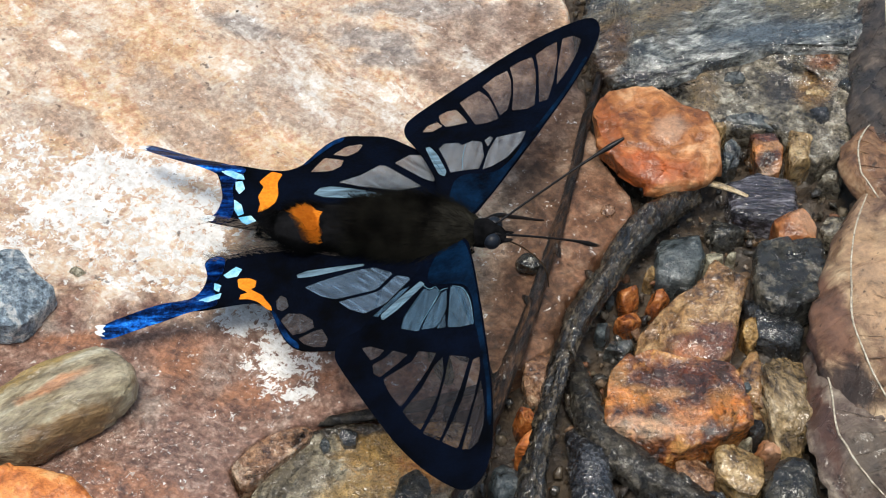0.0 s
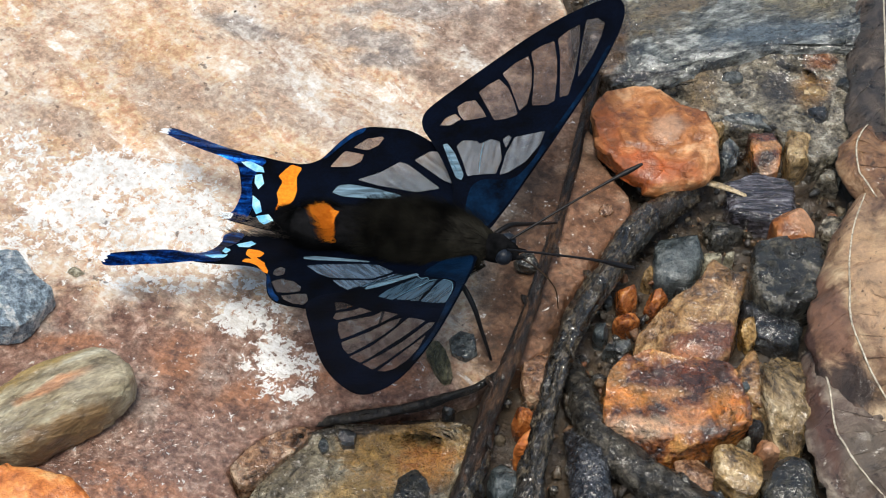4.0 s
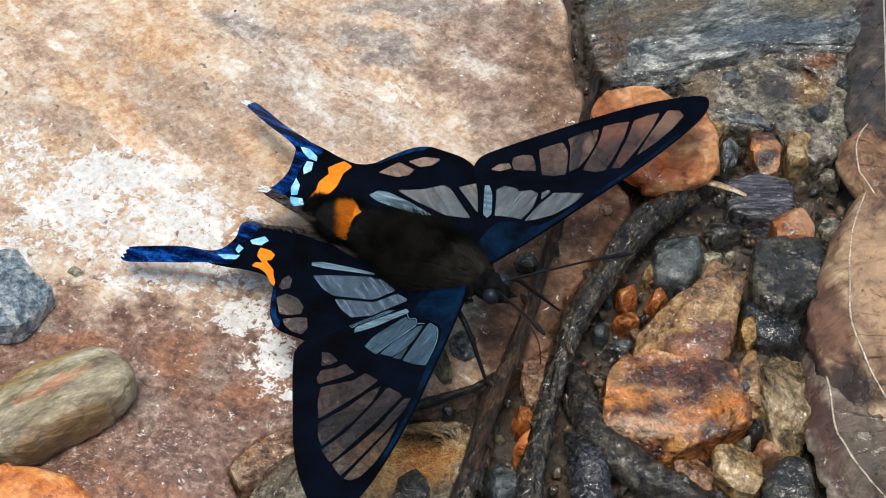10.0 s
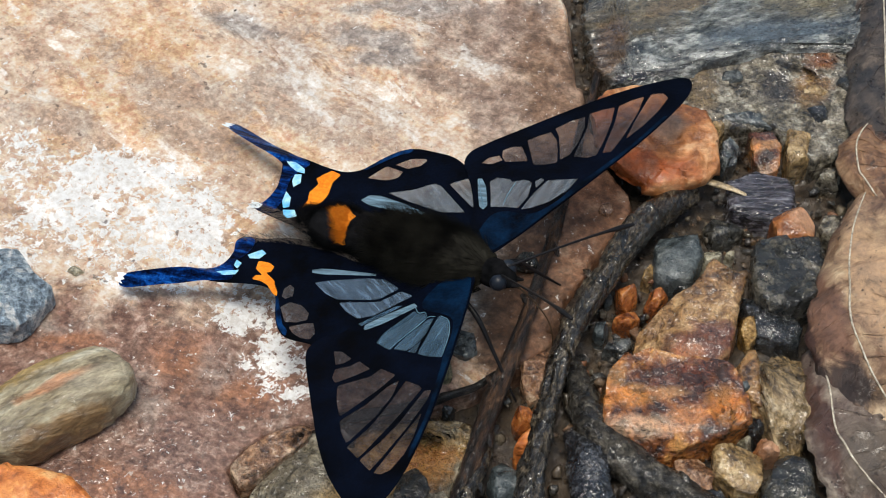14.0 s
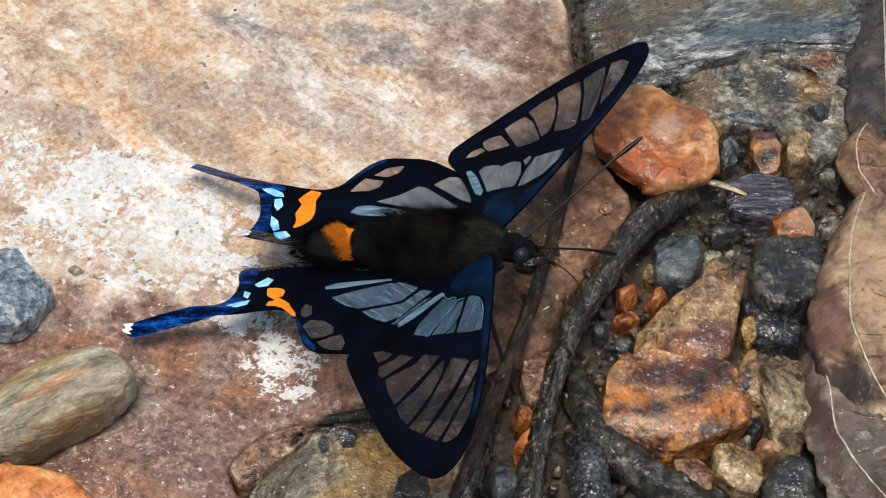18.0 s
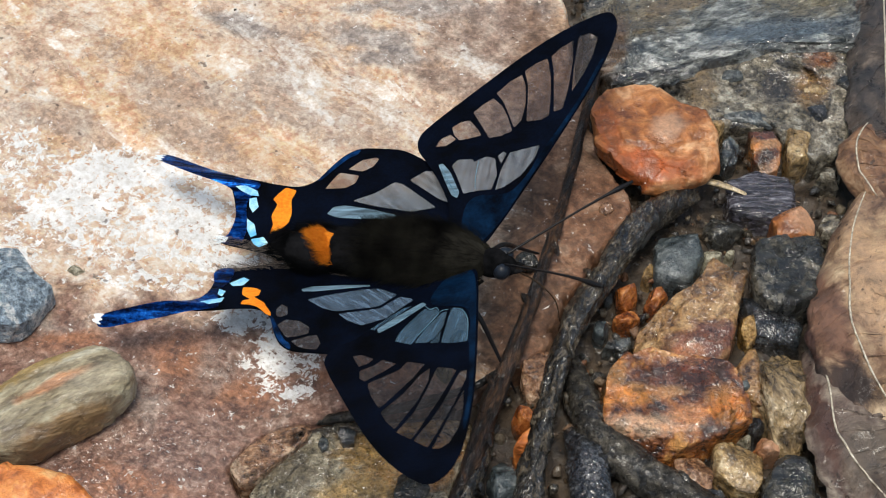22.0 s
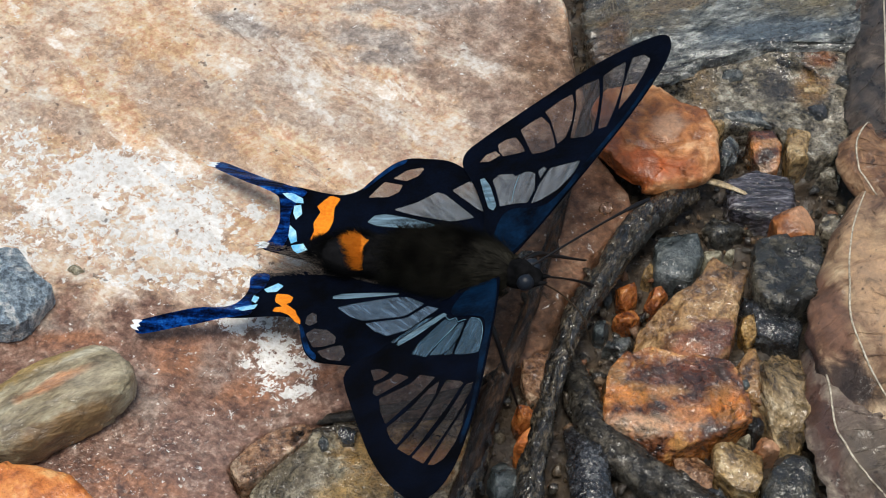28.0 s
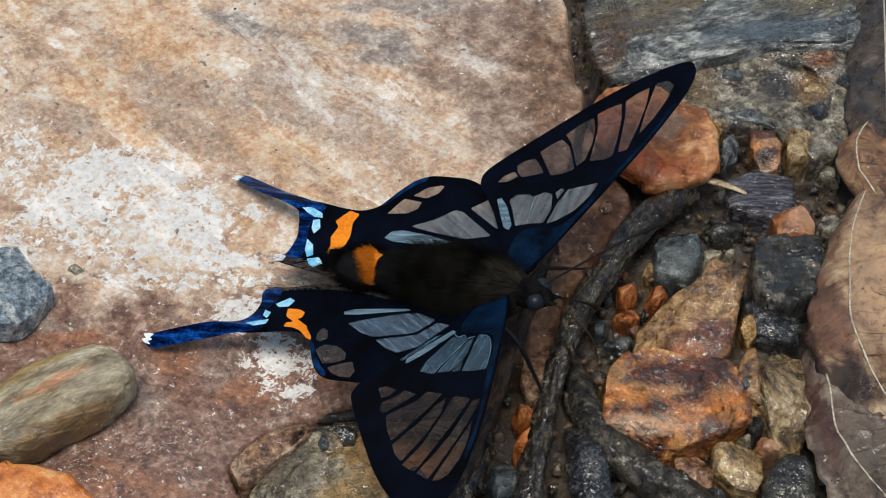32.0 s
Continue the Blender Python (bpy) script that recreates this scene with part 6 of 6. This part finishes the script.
def motions():
    walk(butterfly, [(t, pose(x * MM, y * MM, z * MM, roll, -pitch, yaw)) for t, x, y, z, yaw, pitch, roll in [
        (0, -4.60, -2.74, 5.19, -7.4, 1.8, 1.1), (0.5, -4.90, -2.75, 5.12, -7.4, 2.8, 1), (1, -4.92, -2.87, 5.12, -8.3, 3.1, 1.3),
        (1.5, -4.95, -2.90, 5.08, -9.7, 3.5, 1.2), (2, -4.69, -3.20, 5.09, -11.5, 2.8, 1.3), (2.5, -4.62, -3.21, 5.06, -14.6, 2.2, 1.2), (2.8, -4.55, -3.15, 5.06, -14.3, 2.2, 1.1),
        (3, -3.93, -2.42, 5.09, -12.2, 2.2, -0), (3.5, -3.56, -2.72, 5.01, -13.8, 1, -0.1), (5.5, -3.16, -3.31, 4.97, -13.4, 2.9, -0.8),
        (6, -3.15, -3.13, 4.99, -11.2, 4.5, -0.8), (6.5, -3.42, -3.09, 4.83, -15.7, 6.1, -1), (7, -3.26, -3.45, 4.78, -17.7, 5.5, -0.2),
        (7.5, -2.94, -3.87, 4.70, -20.4, 6.7, -0.5), (8, -3.09, -3.89, 4.63, -26.1, 8.9, -0.7), (8.5, -2.95, -3.64, 4.69, -30.6, 4.8, -0.2),
        (9, -2.90, -3.71, 4.60, -32.5, 5.6, 0.3), (9.5, -2.84, -3.78, 4.57, -32.6, 5.4, -0), (10, -2.73, -3.89, 4.58, -36.1, 5.2, 0.1),
        (10.5, -2.60, -3.90, 4.63, -33.3, 4.8, -0.7), (11, -2.69, -3.93, 4.65, -31.2, 5.7, -1), (11.5, -2.71, -3.97, 4.66, -30.7, 5.9, -0.9),
        (12, -2.71, -3.97, 4.64, -30.6, 6.3, -0.8), (12.5, -2.75, -3.99, 4.61, -30.2, 6.5, -0.9), (13, -2.78, -3.96, 4.60, -30, 6.8, -0.9),
        (13.5, -2.83, -3.87, 4.63, -29.5, 8.2, -1.3), (14, -2.78, -3.93, 4.68, -29.3, 7.6, -1.2), (14.5, -2.80, -3.92, 4.64, -29.9, 7.1, -1),
        (16.5, -2.12, -4.24, 5.00, -17.7, 5.7, -2.1), (17, -2.34, -4.00, 5.05, -12.9, 7.1, -0.9), (17.5, -2.31, -4.14, 5.06, -11.9, 7.3, -1.1),
        (18, -2.24, -4.21, 4.99, -11.2, 8, -1.3), (18.5, -2.22, -4.25, 4.98, -11.1, 8, -1.4), (19, -2.19, -4.31, 4.97, -10.6, 8, -1.5),
        (19.5, -2.64, -4.15, 5.08, -3.2, 3.1, -0.1), (20, -2.90, -4.37, 5.09, 2.8, 2.5, 0.3), (20.5, -3.01, -4.56, 5.03, 1.1, 2.8, -0.5),
        (21, -2.98, -4.59, 4.89, -7.5, 1.2, 0.5), (21.5, -3.38, -4.81, 5.03, -9.7, 2, 0.3), (22, -3.69, -4.93, 5.02, -12, 3.2, -0.3),
        (22.5, -3.95, -4.89, 4.96, -18.6, 5, -0.3), (23, -4.00, -4.76, 4.98, -18.1, 4, -0), (23.5, -3.93, -4.69, 5.08, -17.8, 3.2, -0.2),
        (24, -3.85, -4.66, 4.97, -17.7, 4.6, -0.2), (24.5, -3.79, -4.78, 5.04, -17.6, 4.8, -0.4), (25, -3.74, -4.84, 5.06, -17.2, 4.7, -0.2),
        (25.5, -3.84, -4.66, 4.88, -17.7, 7, -0.4), (27.5, -1.76, -5.47, 4.76, -20.5, 9.9, -1), (28, -1.46, -5.51, 4.75, -20.6, 11, -1.6),
        (28.5, -1.16, -5.51, 4.80, -20.4, 11.6, -1.7), (29, -0.82, -5.90, 4.85, -18.5, 12.6, -2.1), (29.5, -0.86, -5.76, 4.77, -21, 11.1, -1.6),
        (30, -0.68, -6.11, 4.77, -22.5, 11.5, -2), (30.5, -0.66, -6.39, 4.74, -24.8, 11.5, -1.6), (31, -0.52, -6.67, 4.77, -24, 11.2, -1.4),
        (31.5, -0.60, -6.94, 4.75, -25.2, 12.7, -1.9), (32, -0.59, -6.96, 4.75, -24.2, 12.8, -1.7),
    ]])
    walk(wing_lf, [(t, turn(*HINGE_F, a, b, c, 1)) for t, a, b, c in [
        (0, -8, -11, -6.7), (0.5, -6.2, -11.9, -6.9), (1, -6.6, -12.2, -6.6), (1.5, -5.1, -12.1, -5.7), (2, -4.8, -10.7, -4.7),
        (2.5, -3.7, -10.3, -3.7), (3, 1.2, -11.7, -3.1), (3.5, 5, -9.9, -2), (5.5, -3.9, -14.3, -4.5), (6, -8.1, -16.1, -6.3),
        (6.5, -7.3, -15.4, -4.9), (7, -5.3, -14.5, -3.4), (7.5, -3.8, -13.3, -2.3), (8, -2.8, -12.7, -0.7), (8.5, -2.4, -12.1, 0.2),
        (9, -5.4, -12.3, -0.3), (9.5, -5.7, -12.2, -0.8), (10, -4, -10.3, 1.4), (10.5, -5.9, -10.9, -0.6), (11, -5.6, -10.2, -1),
        (11.5, -4.6, -10.5, -1.1), (12, -5.4, -10.9, -0.9), (12.5, -5.6, -10.9, -1.5), (13, -5.4, -10.9, -1.2), (13.5, -5.4, -10.1, -1.3),
        (14, -4.4, -9.3, -0.8), (14.5, -4.3, -10.2, -0.7), (16.5, -6.2, -13.8, -4.8), (17, -2.4, -15.1, -4.4), (17.5, -7.4, -14.7, -6.1),
        (18, -10.5, -14.1, -7.4), (18.5, -10.6, -13.9, -7.3), (19, -11.1, -14, -7.5), (19.5, -4.8, -11.3, -8.2), (20, -10.2, -14.7, -10.6),
        (20.5, -4.8, -10.4, -8.1), (21, 0.3, -11.5, -4), (21.5, -0.5, -12.7, -4), (22, 1.5, -12.7, -3.1), (22.5, 1.9, -11, -1.1),
        (23, 1.7, -10.5, -1.6), (23.5, 2.1, -9.2, -1.5), (24, 1.3, -9.5, -1.6), (24.5, -1.1, -8.7, -2.3), (25, -1.2, -8.7, -2.4),
        (25.5, -0.2, -11.6, -2.3), (27.5, -0, -11, -1.2), (28, 1.1, -10.5, -0.4), (28.5, -1.7, -10.1, -1.5), (29, 1, -10.9, -0.8),
        (29.5, 2.1, -11, -0.1), (30, -0.5, -11.3, -0.6), (30.5, -0.3, -9.9, 0.4), (31, -2, -10.4, -0.2), (31.5, -0.2, -9.6, 0.8),
        (32, -0.3, -9.7, 0.8),
    ]])
    walk(wing_rf, [(t, turn(*HINGE_F, a, b, c, -1)) for t, a, b, c in [
        (0, 10.9, -19.7, 3), (0.5, 12.2, -19, 3.9), (1, 9.5, -21.4, 1.7), (1.5, 11, -18.1, 2), (2, 11.1, -17.2, 1.1), (2.5, 12.7, -16.1, -0), (2.8, 12.7, -16.1, -0),
        (3, 30.1, -13.8, 20), (3.5, 32.8, -14, 18.3), (5.5, 23, -12.4, 11.1), (6, 21.1, -15.8, 11), (6.5, 14, -12.8, 6), (7, 14.6, -13.5, 5.4),
        (7.5, 16.3, -13.2, 4.6), (8, 12.1, -12.4, 0.7), (8.5, 14, -12.6, 0.3), (9, 9.8, -12.9, -2.7), (9.5, 8.6, -12.3, -2.9), (10, 8.6, -15.5, -4.3),
        (10.5, 10.2, -13, -1.9), (11, 11.2, -12.3, -1.2), (11.5, 11, -12.8, -1.2), (12, 10.3, -12.2, -1.8), (12.5, 8.8, -12.7, -2.3),
        (13, 8.8, -13.2, -2.2), (13.5, 8.3, -12.9, -2.5), (14, 8.7, -13.2, -2.4), (14.5, 8.3, -13, -2.9), (16.5, 20.3, -17, 8.2),
        (17, 22.8, -20.8, 9.5), (17.5, 18.2, -19.3, 8.1), (18, 15.3, -19.3, 6.8), (18.5, 15.2, -19.2, 6.7), (19, 15.4, -19.3, 7.2),
        (19.5, 24, -22.9, 14.9), (20, 19.1, -22.7, 11.7), (20.5, 21.7, -20.9, 12.5), (21, 19.1, -17.7, 5.7), (21.5, 17.9, -18.3, 6),
        (22, 18.8, -17.2, 5.5), (22.5, 13.3, -18.2, 0.4), (23, 13.3, -18.8, 1.1), (23.5, 17, -18.4, 2.9), (24, 15.7, -17.9, 2.4),
        (24.5, 13.5, -18.2, 1.5), (25, 13.8, -18.7, 2), (25.5, 12.7, -18.8, 1.1), (27.5, 12.2, -17.7, -0.5), (28, 12.2, -18.3, -0),
        (28.5, 10.7, -18.5, -0.5), (29, 14.3, -19.1, 0.7), (29.5, 12.9, -18, -0.5), (30, 12.2, -19.5, -1), (30.5, 11.3, -17.9, -2.8),
        (31, 11.3, -18.3, -2.6), (31.5, 9.3, -18.8, -3.6), (32, 11.5, -18.8, -3),
    ]])
    walk(wing_lh, [(t, turn(*HINGE_H, a, b, c, 1)) for t, a, b, c in [
        (0, -9, -2.5, -0.1), (0.5, -7.4, -2.7, -0.8), (1, -7, -2.5, -0.4), (1.5, -6, -2.3, 0.4), (2, -6.1, -2.3, 1.3), (2.5, -5.6, -2.1, 2.5),
        (3, -1.5, -1.9, 2.4), (3.5, 1.6, -2.5, 3.1), (5.5, -8.2, -1.7, 1.7), (6, -10.7, 0.2, 1.3), (6.5, -8.6, 0.8, 2.1), (7, -7.4, 0, 2.8),
        (7.5, -5.5, 0.1, 3.7), (8, -3.6, 0.3, 4.8), (8.5, -2.6, 0.1, 5), (9, -5.1, 0, 4.8), (9.5, -5.8, -0.2, 4.2), (10, -4.1, -0.4, 5.7),
        (10.5, -4.9, -1.3, 4.2), (11, -5, -1, 4.4), (11.5, -4.1, -1.6, 4.1), (12, -4.8, -1.3, 4.3), (12.5, -4.7, -1.2, 4.1), (13, -4.9, -1.1, 3.9),
        (13.5, -4.2, -0.3, 3.8), (14, -3.9, -1.1, 4.3), (14.5, -4.3, -1.3, 4.3), (16.5, -7.4, -2.6, 1.2), (17, -4.2, -2.6, 0.8),
        (17.5, -7.3, -1.6, 0.1), (18, -9.7, 0.1, -0.3), (18.5, -9.9, 0.3, -0.5), (19, -10.6, 0.4, -0.8), (19.5, -4.7, -4.4, -3.2),
        (20, -11.3, -3.1, -4.2), (20.5, -5.7, -5.2, -3.2), (21, -3.1, -2.1, 1.2), (21.5, -3.9, -2.1, 1), (22, -1, -2.1, 1.9), (22.5, 0.9, -0.9, 3.6),
        (23, 1, -1.6, 2.8), (23.5, 0.8, -1.3, 3.2), (24, 0.6, -1.4, 3.3), (24.5, -1.2, -0.9, 3.1), (25, -1.7, -1.2, 3.1), (25.5, -0.5, -1.4, 2.7),
        (27.5, -0.6, -0.3, 4.3), (28, 1, 0.6, 4.9), (28.5, -0.8, 1.2, 4.2), (29, 0.7, 0.4, 4.2), (29.5, 1.3, 0.4, 5), (30, -0.7, 0.4, 4.6),
        (30.5, -0.1, 0.6, 5.1), (31, -1.8, -0.9, 4.2), (31.5, -0, 0.6, 5), (32, 0, 0.1, 5.2),
    ]])
    walk(wing_rh, [(t, turn(*HINGE_H, a, b, c, -1)) for t, a, b, c in [
        (0, 1.5, -10.6, -1.9), (0.5, 1.1, -9.8, -1.9), (1, -0.7, -9.1, -3.4), (1.5, -0.1, -8.8, -3.7), (2, -0.1, -9.6, -4.3), (2.5, 2.4, -9.8, -4.9), (2.8, 2.4, -9.8, -4.9),
        (3, 22.9, -7.8, 5.2), (3.5, 25.2, -7.7, 9.2), (5.5, 12.8, -8.8, 4.5), (6, 12.9, -8.7, 2.7), (6.5, 5.7, -7.9, -1.2), (7, 6.1, -7.9, -1.7),
        (7.5, 8.2, -7.4, -1.8), (8, 3.9, -5.8, -5.3), (8.5, 6.8, -6.2, -5.4), (9, 3.2, -5.5, -7.7), (9.5, 1.9, -5.6, -7.7), (10, 3, -5.8, -8.4),
        (10.5, 4.5, -6.4, -6.6), (11, 6, -6.3, -5.9), (11.5, 4.9, -6.4, -5.7), (12, 4.2, -6.4, -6.5), (12.5, 2.8, -6.4, -6.7), (13, 2.8, -6, -6.8),
        (13.5, 2.1, -4.9, -7), (14, 3.1, -6.2, -6.6), (14.5, 2.4, -6.3, -7.2), (16.5, 14.3, -9, 1.2), (17, 15.2, -9.7, 2.4), (17.5, 10.7, -9.3, 1.1),
        (18, 8.4, -7.6, 0.5), (18.5, 8.5, -7.7, 0.5), (19, 8.3, -7.8, 0.8), (19.5, 15.1, -12.1, 6.5), (20, 10.9, -12.7, 6.1), (20.5, 14.6, -13.2, 6.6),
        (21, 13.6, -9.6, 2.1), (21.5, 12.7, -9.5, 1.4), (22, 13.7, -8.6, 1), (22.5, 7.8, -8.4, -4.1), (23, 7.1, -9.3, -3.7), (23.5, 10.7, -9.4, -2.5),
        (24, 10, -9, -2.6), (24.5, 7.9, -8.6, -3.4), (25, 8.2, -8.7, -3), (25.5, 6.3, -7.9, -3.9), (27.5, 6.9, -6.2, -4.5), (28, 7.2, -5.6, -4.4),
        (28.5, 5.8, -4.8, -4.9), (29, 8.3, -5.9, -4.2), (29.5, 8, -5.8, -4.8), (30, 7.2, -6, -5.3), (30.5, 6.8, -5.7, -6.5), (31, 6.3, -6, -6.4),
        (31.5, 4.6, -4.8, -7.6), (32, 6.1, -5, -6.8),
    ]])
    walk(antenna_l, [(t, reach(8.2, 0.45, 1.8, a, b)) for t, a, b in [
        (0, 22.4, 32.5), (1, 10.3, 39.1), (2, 8, 41.6), (3, 18.5, 30), (3.5, 16.3, 36.2), (5.5, 19.3, 40.4), (6, 20.8, 40.4), (7, 3.1, 51.7),
        (8, -11.8, 58.5), (9, -12.4, 59.3), (10, -16, 62.4), (11, -15.1, 59.9), (13, -12.3, 60), (14.5, -12.3, 60.6), (16.5, 12.4, 53.7),
        (17, 23.9, 41.5), (19, 11.5, 47.2), (20, 30.7, 36.4), (21, 24.7, 35), (22, 3.6, 44.4), (23, -1.9, 47.8), (25, -1.5, 47.8), (28, -7.6, 58.8),
        (30, -6.7, 62.3), (32, -11.2, 62.9),
    ]])
    walk(antenna_r, [(t, reach(8.2, -0.45, 1.8, a, b)) for t, a, b in [
        (0, -36.8, 33.3), (1, 36, -37.1), (2, 37.4, -34.9), (3, 31.5, -36.6), (3.5, 34.8, -35.4), (5.5, -38.8, 48.4), (6, -36.1, 48.5),
        (7, 35.6, -38.5), (8, 24, -49.2), (9, 33, -34.3), (10, 33.1, -33.5), (11, 34.6, -34), (13, 26.1, -30.8), (14.5, 28.4, -32.2),
        (16.5, -42.5, 56.6), (17, -40.9, 45.7), (19, -42.3, 52.1), (20, -24.8, 20.3), (21, -33, 31.6), (22, 32.8, -34.7), (23, 31.5, -31.8),
        (25, 33.8, -32.4), (28, -49.4, 74.7), (30, -49.4, 86.5), (32, -50.9, 81.6),
    ]])
    walk(leg_rm, [(t, reach(4.2, -0.9, -0.3, a, b)) for t, a, b in [
        (0, -16.6, -58.8), (2, -44.2, -43.7), (7, -53.5, -44.8), (7.6, -59.3, -39.1), (8, -50.3, -26.3), (14.5, -46.6, -23.9), (16.5, -51.7, -46.8),
        (19, -48.1, -59.4), (20.5, -28.8, -66.2), (22, -47.5, -34), (25.5, -50.2, -27.4), (28, -63.2, -44.8), (28.5, -64.4, -50.6), (29.5, -56.6, -34),
        (32, -62.6, -17.3),
    ]])
    walk(leg_lf, [(t, reach(6, 0.6, 0.2, a, b)) for t, a, b in [
        (0, -29.6, 43.5), (2.5, -24, 54.6), (3.5, -22, 52.9), (6, -33.7, 62.4), (7, -29.6, 70.4), (7.5, -30.9, 71.7), (8, -45.4, 51.6),
        (14.5, -42.4, 59.7), (16.5, -52.6, 54), (19, -50.2, 52), (20, -49.1, 41.5), (23, -34.4, 63.4), (25.5, -37.5, 63.2), (27.5, -31.9, 59.9),
        (30, -34, 74), (32, -30.9, 77.4),
    ]])
    walk(fly, [(t, pose(x * MM, y * MM, z * MM, 0, 0, yaw)) for t, x, y, z, yaw in [
        (0, 74.0, -10.0, -2.6, 175), (20.87, 74.0, -10.0, -2.6, 175), (20.93, 31.3, -19.6, 8, 172), (21.0, 22.1, -19.1, 9, 170), (21.04, 11.9, -16.4, 9, 165), (21.067, 8.4, -14.9, 9, 240), (21.1, 11.1, -18.0, 9, 322), (21.133, 17.6, -23.1, 8, 318), (21.2, 28.4, -31.7, 5, 315), (21.3, 52.0, -48.0, -2.6, 315), (32, 52.0, -48.0, -2.6, 315),
    ]])
    walk(leg_rh, [(0, reach(2.0, -0.8, -0.4, -50, -125)), (32, reach(2.0, -0.8, -0.4, -50, -125))])
    walk(leg_lh, [(0, reach(2.0, 0.8, -0.4, -50, 125)), (32, reach(2.0, 0.8, -0.4, -50, 125))])


motions()
